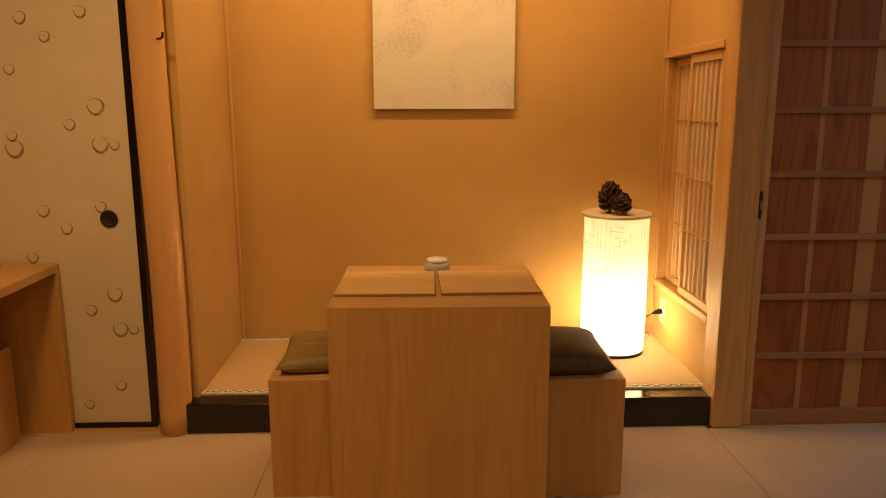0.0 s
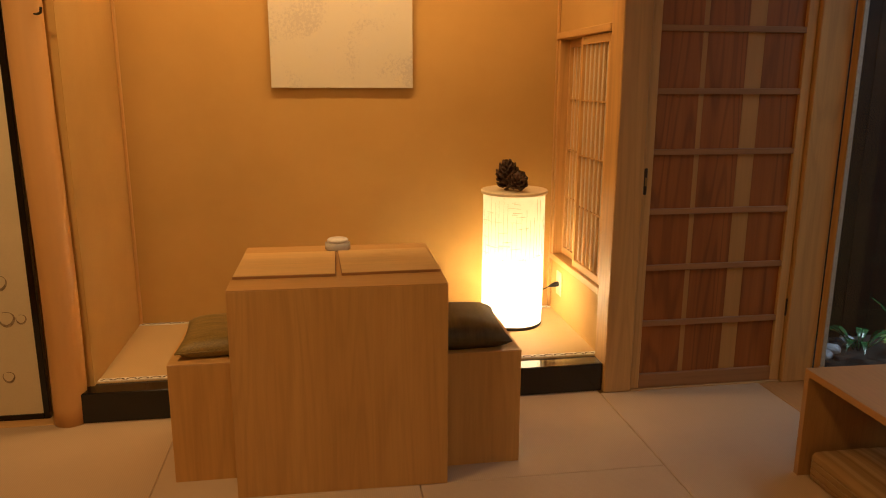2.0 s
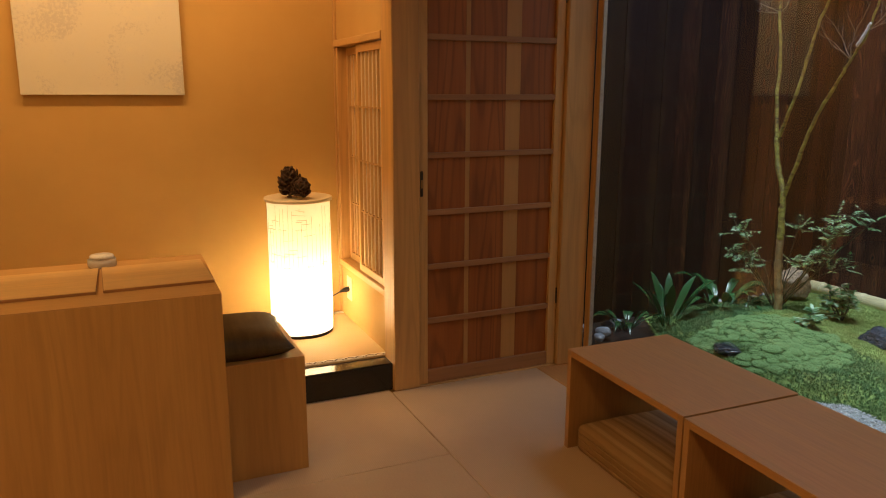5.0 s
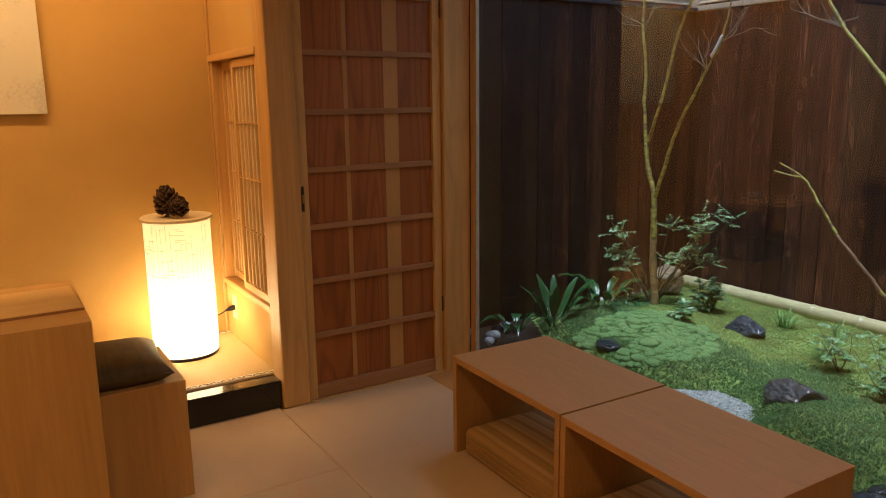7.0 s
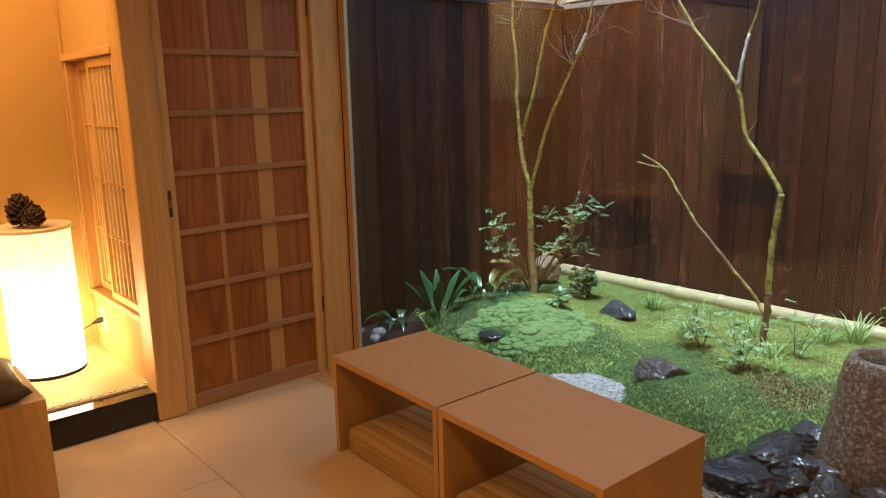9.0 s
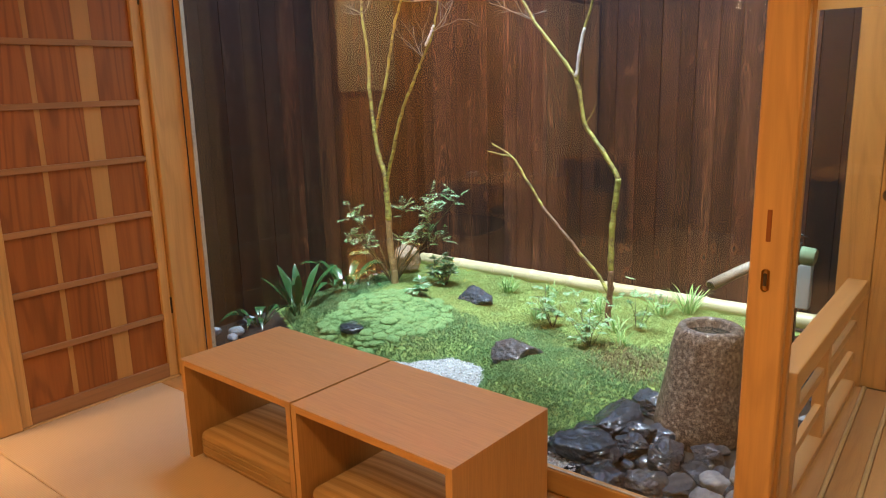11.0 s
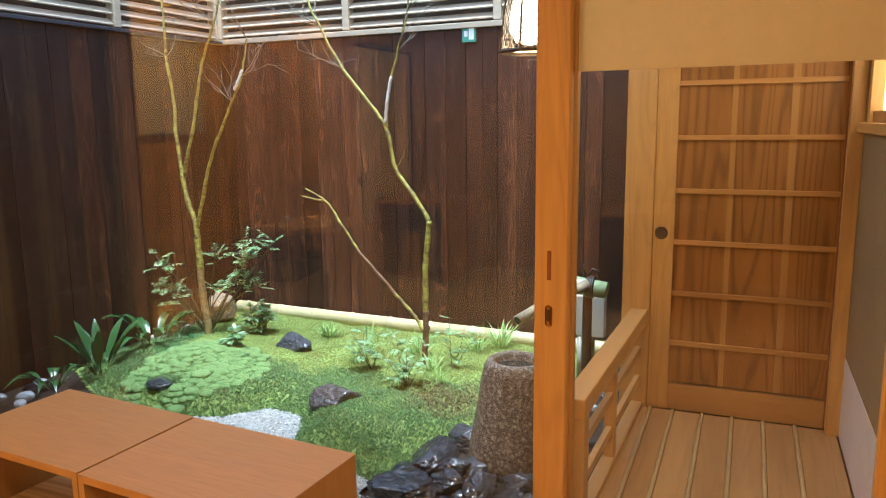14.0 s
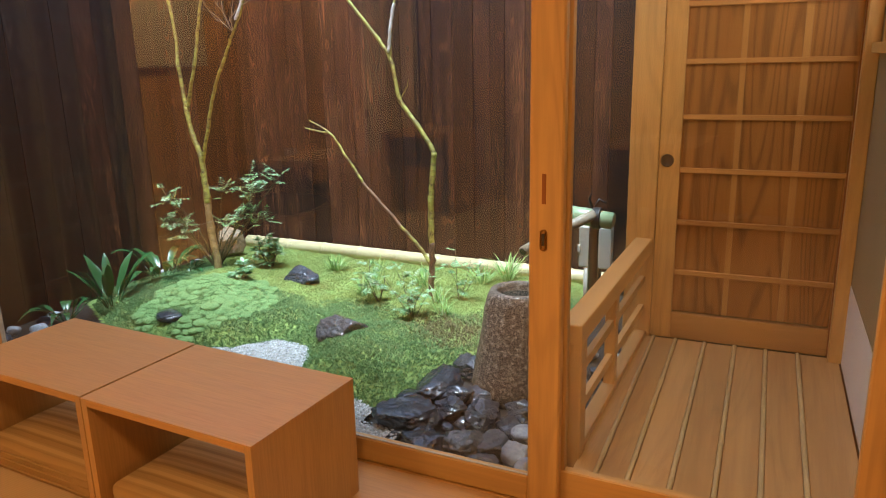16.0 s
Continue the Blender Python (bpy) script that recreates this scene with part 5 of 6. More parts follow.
for n, (x, y, s) in enumerate([(3.05, 4.32, 0.05), (3.16, 4.24, 0.065), (3.28, 4.33, 0.05), (3.37, 4.21, 0.06), (3.47, 4.31, 0.055), (3.14, 4.40, 0.045), (3.00, 4.18, 0.06), (2.90, 4.28, 0.05), (3.27, 4.12, 0.05), (3.58, 4.36, 0.05), (4.30, 4.42, 0.045), (4.62, 4.44, 0.05), (4.95, 4.42, 0.045), (5.10, 4.44, 0.05)]):
    rock("rock", (x, y, -0.275), (s, s * 0.8, s * 0.6), (GREY, WET_BLUE, GREY)[n % 3], "rounded wet grey pebble at the foot of the fence", 120 + n, n * 53, 0.35, "pebbles")

# ---- stone water basin ----
STONE = mottled("weathered_granite", [(0.32, (0.065, 0.047, 0.036)), (0.5, (0.14, 0.106, 0.082)), (0.68, (0.36, 0.31, 0.26))], 55.0, 0.5, 1.0, 0.010, 80.0, coat=0.35, grain=0.45)
BC = (3.80, 1.22, -0.33)
bm = lathe([(0, 0.0), (0.194, 0.0), (0.199, 0.06), (0.194, 0.14), (0.185, 0.22), (0.175, 0.30), (0.167, 0.38), (0.159, 0.46), (0.152, 0.515), (0.143, 0.545), (0.128, 0.556), (0.112, 0.553), (0.105, 0.538), (0.100, 0.48), (0.09, 0.45), (0, 0.445)], BC, 48)
for v in bm.verts:
    d = Vector((v.co.x - BC[0], v.co.y - BC[1], 0))
    k = 0.010 * noise.noise(v.co * 9) + 0.005 * noise.noise(v.co * 30)
    if d.length > 0.06:
        v.co += d.normalized() * k
    v.co.y -= 0.075 * (v.co.z - BC[2])
basin = thing("stone_basin", BC, "tall weathered granite water basin with a round bowl", "basin")
part("body", bm, STONE, basin, "", True)
WATER = material("still_water", 0.03)[0]
wb = WATER.node_tree.nodes["Principled BSDF"]
wb.inputs["Base Color"].default_value, wb.inputs["IOR"].default_value = (0.02, 0.025, 0.022, 1), 1.33
part("water", lathe([(0, 0.512), (0.1025, 0.512)], (BC[0], BC[1] - 0.0384, BC[2]), 32), WATER, basin, "still dark water")

# ---- bamboo pipes and spout ----
BAMBOO = mottled("pale_cut_bamboo", [(0.3, (0.34, 0.27, 0.13)), (0.5, (0.44, 0.37, 0.20)), (0.7, (0.50, 0.44, 0.26))], 6.0, 0.35, 0.15, 0.001, 60.0, stretch=(1, 0.12, 1))
BAMBOO_GREEN = mottled("green_bamboo", [(0.3, (0.20, 0.30, 0.16)), (0.7, (0.34, 0.44, 0.26))], 6.0, 0.35, 0.15, 0.001, 60.0)
BAMBOO_GREY = mottled("weathered_bamboo", [(0.3, (0.20, 0.16, 0.11)), (0.7, (0.34, 0.28, 0.20))], 10.0, 0.45, 0.2, 0.001, 60.0)
bp = thing("bamboo_pole", (5.60, 2.6, -0.30), "thick pale bamboo pole lying along the fence", "bamboo pole")
pts, rad, y, node = [], [], 4.42, 4.32
while y > 0.78:
    pts.append((5.595, y, -0.243))
    near = abs(y - node) < 0.012
    rad.append(0.059 if near else 0.0535)
    if y < node - 0.012:
        node -= 0.36
    y -= 0.012
part("culm", tube(pts, rad, 16), BAMBOO, bp, "", True)
# black disc on the closed end paints the shade inside the culm
part("bore", lathe([(0, 0), (0.040, 0.0)], (0, 0, 0), 16), BLACK, bp, "black end face painting the shaded hollow", False, True).matrix_local = pose(-0.005, 1.822, 0.057, 90)
for y in (4.1, 2.7, 1.3):
    part("cradle", box(5.56, 5.63, y - 0.02, y + 0.02, -0.34, -0.272), CEDAR, bp)

sp = thing("water_spout", (4.87, 1.10, -0.33), "bamboo water spout tied to a dark post with black cord", "water spout")
part("post", tube([(4.92, 1.105, -0.34), (4.92, 1.105, 0.05), (4.92, 1.105, 0.335)], [0.032, 0.030, 0.030], 10, None, True, 0.08), BLACK, sp, "dark round post", True)
part("crossbar", tube([(4.84, 1.24, 0.385), (4.848, 1.17, 0.375), (4.852, 1.165, 0.374), (4.865, 1.07, 0.362), (4.877, 0.985, 0.35)], [0.052, 0.052, 0.055, 0.052, 0.052], 16), BAMBOO_GREEN, sp, "thick green bamboo crosspiece", True)
cap = part("cut_end", lathe([(0, 0.0), (0.026, 0.0), (0.034, 0.002), (0.047, 0.002)], (0, 0, 0), 16), BAMBOO, sp, "pale cut end with rings", False, True)
cap.matrix_local = pose(4.8775 - 4.87, 0.9835 - 1.10, 0.350 + 0.33, 97, 0, -7)
def slant(bm, end=Vector((4.62, 1.455, 0.180)), axis=Vector((-0.424, 0.757, -0.497)), cut=Vector((-0.84, 0.42, -0.34))):
    """Cut the end of the spout on the slant."""
    for v in bm.verts:
        if (v.co - end).dot(axis) > -0.004:
            v.co -= axis * ((v.co - end).dot(cut) / axis.dot(cut))
    return bm


spout = part("spout", slant(tube([(4.83, 1.08, 0.395), (4.76, 1.20, 0.335), (4.69, 1.33, 0.262), (4.62, 1.455, 0.180)], [0.031, 0.031, 0.031, 0.033], 14)), BAMBOO_GREY, sp, "grey bamboo spout with a slanting cut end", True)
# black plug at the cut, shade of the hollow put into its colour
part("bore", slant(tube([(4.6255, 1.445, 0.186), (4.6185, 1.4577, 0.1783)], [0.025, 0.025], 14), Vector((4.6185, 1.4577, 0.1783))), BLACK, spout, "black end face painting the shaded hollow")
bm = bmesh.new()
for k in range(4):
    tube([(4.866 + 0.058 * math.cos(a), 1.075 + 0.012 * (k - 1.5), 0.366 + 0.058 * math.sin(a)) for a in (math.pi * 2 * j / 14 for j in range(15))], 0.009, 6, bm)
tube([(4.87, 1.10, 0.42), (4.885, 1.07, 0.475), (4.90, 1.03, 0.45)], 0.008, 6, bm)
tube([(4.87, 1.10, 0.42), (4.86, 1.13, 0.48), (4.85, 1.11, 0.51)], 0.008, 6, bm)
part("cord", bm, BLACK, sp, "black tied cord", True)

BOXGREY = mottled("grey_beige_plastic", [(0.3, (0.36, 0.33, 0.28)), (0.7, (0.42, 0.39, 0.33))], 8.0, 0.45, 0.05)
ub = thing("utility_box", (5.12, 1.16, -0.05), "pale grey weatherproof socket box behind the spout", "utility box")
part("case", box(5.10, 5.17, 1.04, 1.25, -0.02, 0.25, 0.008, None, 2), BOXGREY, ub)
part("latch", box(5.088, 5.101, 1.235, 1.255, 0.08, 0.13, 0.003), BOXGREY, ub)
part("pipe", tube([(5.12, 1.20, -0.02), (5.12, 1.20, -0.34)], 0.018, 10), BOXGREY, ub, "grey pipe down to the ground", True)
part("stake", box(5.17, 5.20, 1.12, 1.17, -0.34, 0.2), BLACK, ub)

# out-of-view slab added to shade the near fence and rocks
structure("eave", box(2.485, 3.05, -0.34, 4.55, 2.40, 2.46, 0.004), CEILING, "unseen wooden eave along the house, added to shade the garden", "roof")
structure("neighbour_wall", boxes([(2.4, 6.0, 4.80, 4.88, -0.3, 3.0), (5.93, 6.0, 0.6, 4.80, -0.3, 3.0)]), SOIL, "dark wall of the neighbouring house behind the louvers", "wall")

# ---- fences ----
def fence(name, label, start, end, axis, at, thick, z0, z1, seed):
    f = thing(name, ((start + end) / 2, at, z0) if axis == "x" else (at, (start + end) / 2, z0), label, "fence", "", "structure")
    rr = random.Random(seed)
    p = start
    while p < end - 0.02:
        w = min(rr.uniform(0.115, 0.185), end - p)
        o = rr.uniform(-0.003, 0.003)
        row = (p + 0.0012, p + w - 0.0012, at + o, at + o + thick, z0, z1) if axis == "x" else (at + o, at + o + thick, p + 0.0012, p + w - 0.0012, z0, z1)
        # boards at the dim ends take the copy with painted shade
        part("fence_board", box(*row, 0.0015), FENCE_SHADED if (axis == "x" and p < 4.15 + rr.uniform(-0.4, 0.3)) or (axis == "y" and p < 1.15) else FENCE, f)
        p += w
    back = (start, end, at + thick + 0.004, at + thick + 0.03, z0, z1) if axis == "x" else (at + thick + 0.004, at + thick + 0.03, start, end, z0, z1)
    part("backing", box(*back), BLACK, f)
    return f


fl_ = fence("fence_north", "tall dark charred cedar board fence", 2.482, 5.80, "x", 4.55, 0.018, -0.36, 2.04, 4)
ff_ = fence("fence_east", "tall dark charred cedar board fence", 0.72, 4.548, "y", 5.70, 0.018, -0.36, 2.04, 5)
METAL = mottled("blue_black_metal", [(0.3, (0.02, 0.023, 0.035)), (0.7, (0.035, 0.04, 0.055))], 10.0, 0.35, 0.05)
part("cap_rail", box(2.50, 5.70, 4.50, 4.60, 2.035, 2.060, 0.003), METAL, fl_, "blue-black metal cap")
part("cap_rail", box(5.675, 5.76, 0.72, 4.55, 2.035, 2.075, 0.003), LOUVER, ff_, "pale cap rail")


def louver(name, label, axis, start, end, at, z0, z1):
    lv = thing(name, ((start + end) / 2, at, z0) if axis == "x" else (at, (start + end) / 2, z0), label, "louver", "", "structure")
    n = round((z1 - z0) / 0.075)
    for k in range(n):
        z = z0 + 0.075 * (k + 0.5)
        bm = box(start, end, -0.036, 0.036, -0.005, 0.005) if axis == "x" else box(-0.036, 0.036, start, end, -0.005, 0.005)
        bmesh.ops.rotate(bm, cent=(0, 0, 0), matrix=(pose(0, 0, 0, 38) if axis == "x" else pose(0, 0, 0, 0, -38)).to_3x3(), verts=bm.verts)
        bmesh.ops.translate(bm, vec=(0, at, z) if axis == "x" else (at, 0, z), verts=bm.verts)
        part("slat", bm, LOUVER_X if axis == "x" else LOUVER, lv)
    p = start
    while p <= end + 0.01:
        row = (p - 0.03, p + 0.03, at - 0.045, at + 0.04, z0, z1) if axis == "x" else (at - 0.045, at + 0.04, p - 0.03, p + 0.03, z0, z1)
        part("post", box(*row, 0.003), LOUVER, lv)
        p += (end - start) / 3


louver("louver_north", "pale wooden louvers above the fence", "x", 2.5, 5.70, 4.60, 2.075, 2.75)
louver("louver_east", "pale wooden louvers above the fence", "y", 0.72, 4.55, 5.74, 2.085, 2.75)

# exit sign: plain pale shape on a green plate
ex = thing("exit_sign", (5.69, 2.21, 1.95), "small green and white exit sign plate on the fence", "sign")
part("plate", box(5.686, 5.694, 2.155, 2.265, 1.935, 2.055, 0.002), mottled("sign_green", [(0.3, (0.03, 0.30, 0.20)), (0.7, (0.05, 0.36, 0.25))], 6.0, 0.4, 0.0), ex)
part("doorway_mark", box(5.684, 5.687, 2.172, 2.212, 1.952, 2.040), PORCELAIN, ex, "white doorway shape")
part("bar_mark", box(5.684, 5.687, 2.222, 2.250, 1.975, 2.015), PORCELAIN, ex, "white bar")

# ---- hanging lantern ----
LX, LY, LZ = 3.15, 0.905, 1.60
ln = thing("hanging_lantern", (LX, LY, LZ), "hanging metal lantern with lattice cage and glowing paper globe", "lantern")
GLOBE = glow("lit_globe", (1.0, 0.90, 0.70), 4.0)
part("globe", lathe([(0, 0.0), (0.05, 0.012), (0.072, 0.05), (0.074, 0.10), (0.062, 0.15), (0.035, 0.175), (0, 0.18)], (LX, LY, LZ + 0.03), 24), GLOBE, ln, "glowing white globe", True)
part("roof", lathe([(0, 0.30), (0.02, 0.28), (0.06, 0.235), (0.125, 0.215), (0.13, 0.205), (0, 0.21)], (LX, LY, LZ), 6), IRON, ln)
part("rim", lathe([(0.085, 0.0), (0.115, 0.0), (0.118, 0.008), (0.115, 0.014), (0.085, 0.014)], (LX, LY, LZ), 6), IRON, ln)
bm = bmesh.new()
for s in range(6):
    a0, a1 = math.pi / 3 * s, math.pi / 3 * (s + 1)
    lo0, lo1 = Vector((LX + 0.108 * math.cos(a0), LY + 0.108 * math.sin(a0), LZ + 0.012)), Vector((LX + 0.108 * math.cos(a1), LY + 0.108 * math.sin(a1), LZ + 0.012))
    up0, up1 = Vector((LX + 0.085 * math.cos(a0), LY + 0.085 * math.sin(a0), LZ + 0.208)), Vector((LX + 0.085 * math.cos(a1), LY + 0.085 * math.sin(a1), LZ + 0.208))
    tube([lo0, up0], 0.004, 5, bm)
    for k in range(-4, 5):
        for sg in (1, -1):
            u0, u1, v0, v1 = (k / 5, k / 5 + 1, 0.0, 1.0) if sg > 0 else (k / 5 + 1, k / 5, 0.0, 1.0)
            ends = []
            for u, v in ((u0, v0), (u1, v1)):
                ends.append([u, v])
            (ua, va), (ub_, vb) = ends
            t0, t1 = 0.0, 1.0
            du = ub_ - ua
            for lim, sign in ((0.0, 1), (1.0, -1)):
                if abs(du) > 1e-6:
                    tt = (lim - ua) / du
                    if du * sign > 0:
                        t0 = max(t0, tt)
                    else:
                        t1 = min(t1, tt)
            if t1 - t0 > 0.05:
                def at_(t):
                    u, v = ua + du * t, va + (vb - va) * t
                    return (lo0.lerp(lo1, u)).lerp(up0.lerp(up1, u), v)
                tube([at_(t0), at_(t1)], 0.0018, 4, bm)
part("lattice", bm, IRON, ln, "black diamond lattice")
part("chain", tube([(LX, LY, LZ + 0.29), (LX, LY, 2.30)], 0.004, 6), IRON, ln)
lamp("lantern_light", "POINT", pose(LX, LY, LZ + 0.0), LANTERN, (1.0, 0.8, 0.5), 0.06)

# ---- trees ----
BARK = mottled("mossy_young_bark", [(0.32, (0.075, 0.045, 0.018)), (0.44, (0.20, 0.165, 0.04)), (0.57, (0.31, 0.30, 0.055)), (0.75, (0.44, 0.43, 0.14))], 17.0, 0.55, 0.6, 0.003, 60.0, stretch=(1, 1, 2.2))
BARK_BROWN = mottled("brown_bark", [(0.3, (0.10, 0.045, 0.025)), (0.7, (0.19, 0.10, 0.05))], 10.0, 0.6, 0.5, 0.002, 70.0)
BARK_ORANGE = mottled("orange_brown_bark", [(0.3, (0.13, 0.075, 0.03)), (0.55, (0.27, 0.17, 0.07)), (0.75, (0.36, 0.27, 0.12))], 14.0, 0.55, 0.6, 0.003, 60.0, stretch=(1, 1, 2.0))
TWIG = mottled("pale_twig", [(0.3, (0.12, 0.09, 0.06)), (0.7, (0.27, 0.24, 0.18))], 10.0, 0.6, 0.2)


def limb(pts, r0, r1, seed, knots=True):
    """A tapering limb with swollen nodes."""
    line = smooth_line(pts, 6)
    rr = random.Random(seed)
    rad = []
    for k in range(len(line)):
        r = 0.61 * (r0 + (r1 - r0) * k / (len(line) - 1))
        if knots and k % 5 == 2:
            r *= 1.13
        rad.append(r * rr.uniform(0.94, 1.06))
    return tube([p + Vector((rr.uniform(-1, 1), rr.uniform(-1, 1), 0)) * 0.004 for p in line], rad, 8)


def twigs(starts, seed, length, n=3):
    rr = random.Random(seed)
    bm = bmesh.new()

    def grow(p, d, ln, r, depth):
        pts = [p]
        for _ in range(3):
            d = (d + Vector((rr.uniform(-0.4, 0.4), rr.uniform(-0.4, 0.4), rr.uniform(-0.25, 0.35)))).normalized()
            pts.append(pts[-1] + d * ln / 3)
        tube(pts, [r, r * 0.8, r * 0.6, r * 0.4], 5, bm)
        if depth:
            for q in (pts[1], pts[2], pts[3]):
                if rr.random() < 0.75:
                    grow(q, (d + Vector((rr.uniform(-1, 1), rr.uniform(-1, 1), rr.uniform(-0.3, 0.7)))).normalized(), ln * 0.6, r * 0.6, depth - 1)

    for p, d in starts:
        for _ in range(n):
            grow(Vector(p), (Vector(d) + Vector((rr.uniform(-0.6, 0.6), rr.uniform(-0.6, 0.6), rr.uniform(-0.3, 0.4)))).normalized(), length * rr.uniform(0.6, 1.15), 0.0032, 2)
    return bm


t1 = thing("tree", (4.75, 4.0, -0.27), "young bare tree with mossy green-brown stems", "tree", "courtyard trees")
part("trunk", limb([(4.76, 4.00, -0.30), (4.755, 4.02, -0.1), (4.75, 4.04, 0.09), (4.75, 4.045, 0.30)], 0.047, 0.041, 41), BARK_ORANGE, t1, "orange-brown lower stem", True)
part("limb", limb([(4.75, 4.044, 0.285), (4.75, 4.05, 0.48), (4.75, 4.06, 0.62), (4.75, 4.13, 0.82), (4.75, 4.16, 1.01)], 0.040, 0.026, 1), BARK, t1, "", True)
part("limb", limb([(4.75, 4.155, 0.99), (4.76, 4.20, 1.28), (4.77, 4.21, 1.53), (4.76, 4.24, 1.86), (4.77, 4.25, 2.14), (4.78, 4.26, 2.6)], 0.024, 0.010, 2), BARK, t1, "", True)
part("limb", limb([(4.75, 4.15, 0.98), (4.74, 4.03, 1.28), (4.75, 3.97, 1.53), (4.74, 3.87, 1.84), (4.72, 3.73, 2.07), (4.70, 3.60, 2.5)], 0.022, 0.010, 3), BARK, t1, "", True)
part("limb", limb([(4.75, 4.055, 0.58), (4.74, 3.96, 0.83), (4.74, 3.86, 1.12), (4.73, 3.72, 1.36), (4.72, 3.62, 1.52), (4.71, 3.51, 1.69), (4.71, 3.45, 1.94)], 0.026, 0.009, 4), BARK, t1, "", True)
for k, start in enumerate([((4.76, 4.24, 1.86), (0, 1, 0.25)), ((4.71, 3.51, 1.69), (0, -0.8, 0.3)), ((4.72, 3.62, 1.52), (0.2, 0.6, 0.6)), ((4.71, 3.45, 1.94), (0, 0.2, 1)), ((4.72, 3.73, 2.07), (0, 0.8, 0.4))] * 3):
    part("twig", twigs([start], 5 + k, 0.34, 1), TWIG, t1, "thin bare pale twig", True)
t2 = thing("tree", (4.70, 2.13, -0.27), "young bare tree with a kinked mossy stem", "tree", "courtyard trees")
part("trunk", limb([(4.70, 2.13, -0.30), (4.70, 2.118, -0.10), (4.70, 2.11, 0.04), (4.70, 2.11, 0.16)], 0.034, 0.032, 6), BARK_BROWN, t2, "brown lower stem", True)
part("limb", limb([(4.70, 2.11, 0.15), (4.70, 2.11, 0.42), (4.70, 2.09, 0.60), (4.70, 2.075, 0.745)], 0.032, 0.028, 46), BARK, t2, "", True)
part("limb", limb([(4.70, 2.072, 0.73), (4.70, 2.17, 0.89), (4.70, 2.31, 1.07), (4.70, 2.37, 1.32), (4.70, 2.50, 1.50), (4.70, 2.68, 1.71), (4.70, 2.85, 1.99), (4.70, 2.93, 2.15), (4.70, 3.0, 2.5)], 0.026, 0.009, 7), BARK, t2, "", True)
part("limb", limb([(4.70, 2.37, 1.31), (4.69, 2.34, 1.56), (4.69, 2.27, 1.80), (4.69, 2.20, 2.03), (4.69, 2.17, 2.4)], 0.016, 0.008, 8), BARK, t2, "", True)
part("limb", limb([(4.70, 2.115, 0.0), (4.70, 2.21, 0.13), (4.69, 2.33, 0.25)], 0.020, 0.018, 9), BARK, t2, "", True)
part("limb", limb([(4.69, 2.325, 0.245), (4.685, 2.40, 0.33), (4.68, 2.48, 0.41), (4.68, 2.60, 0.53)], 0.018, 0.016, 49), BARK_BROWN, t2, "reddish middle of the side branch", True)
part("limb", limb([(4.68, 2.595, 0.525), (4.68, 2.75, 0.74), (4.68, 2.84, 0.85), (4.67, 2.99, 0.93)], 0.015, 0.007, 10), BARK, t2, "mossy end of the side branch", True)
part("limb", limb([(4.68, 2.84, 0.85), (4.67, 2.93, 0.86), (4.66, 3.02, 0.88)], 0.011, 0.006, 11), BARK, t2, "", True)
for k, start in enumerate([((4.70, 2.68, 1.71), (0, 1, 0.2)), ((4.70, 2.85, 1.99), (0, 1, 0.3)), ((4.69, 2.27, 1.80), (0, -0.6, 0.4)), ((4.69, 2.20, 2.03), (0, -1, 0.5)), ((4.70, 2.85, 1.99), (0, 0.6, 0.5))] * 3):
    part("twig", twigs([start], 60 + k, 0.32, 1), TWIG, t2, "thin bare pale twig", True)
LICHEN = mottled("white_lichen_bark", [(0.3, (0.50, 0.50, 0.46)), (0.7, (0.74, 0.74, 0.70))], 30.0, 0.6, 0.3)
part("lichen", limb([(4.687, 2.372, 1.36), (4.680, 2.352, 1.46), (4.680, 2.335, 1.56), (4.682, 2.312, 1.64)], 0.0165, 0.0155, 81, False), LICHEN, t2, "white lichen on the upper limb", True)
part("lichen", limb([(4.700, 3.575, 1.60), (4.700, 3.53, 1.665), (4.700, 3.50, 1.73)], 0.0170, 0.0150, 82, False), LICHEN, t1, "white lichen on the side limb", True)
part("twig", limb([(4.70, 2.31, 1.07), (4.70, 2.27, 1.12), (4.70, 2.24, 1.19)], 0.007, 0.003, 12), BARK, t2, "short side shoot", True)


# ---- plants ----
def leaf(bm, base, way, length, width, droop=0.3, fold=0.15, n=5, up=None):
    """One pointed leaf blade with a fold along its middle."""
    way = Vector(way).normalized()
    side = way.cross(Vector((0, 0, 1)))
    side = side.normalized() if side.length > 1e-3 else Vector((1, 0, 0))
    nrm = side.cross(way)
    rows = []
    for k in range(n + 1):
        t = k / n
        w = width * math.sin(math.pi * (0.08 + 0.92 * t) ** 0.8) * 0.5 if k < n else 0.0
        c = Vector(base) + way * length * t - Vector((0, 0, 1)) * droop * length * t * t
        rows.append((c, w))
    prev = None
    for c, w in rows:
        cur = (bm.verts.new(c + side * w + nrm * fold * w), bm.verts.new(c), bm.verts.new(c - side * w + nrm * fold * w))
        if prev:
            bm.faces.new((prev[0], prev[1], cur[1], cur[0]))
            bm.faces.new((prev[1], prev[2], cur[2], cur[1]))
        prev = cur
    return bm


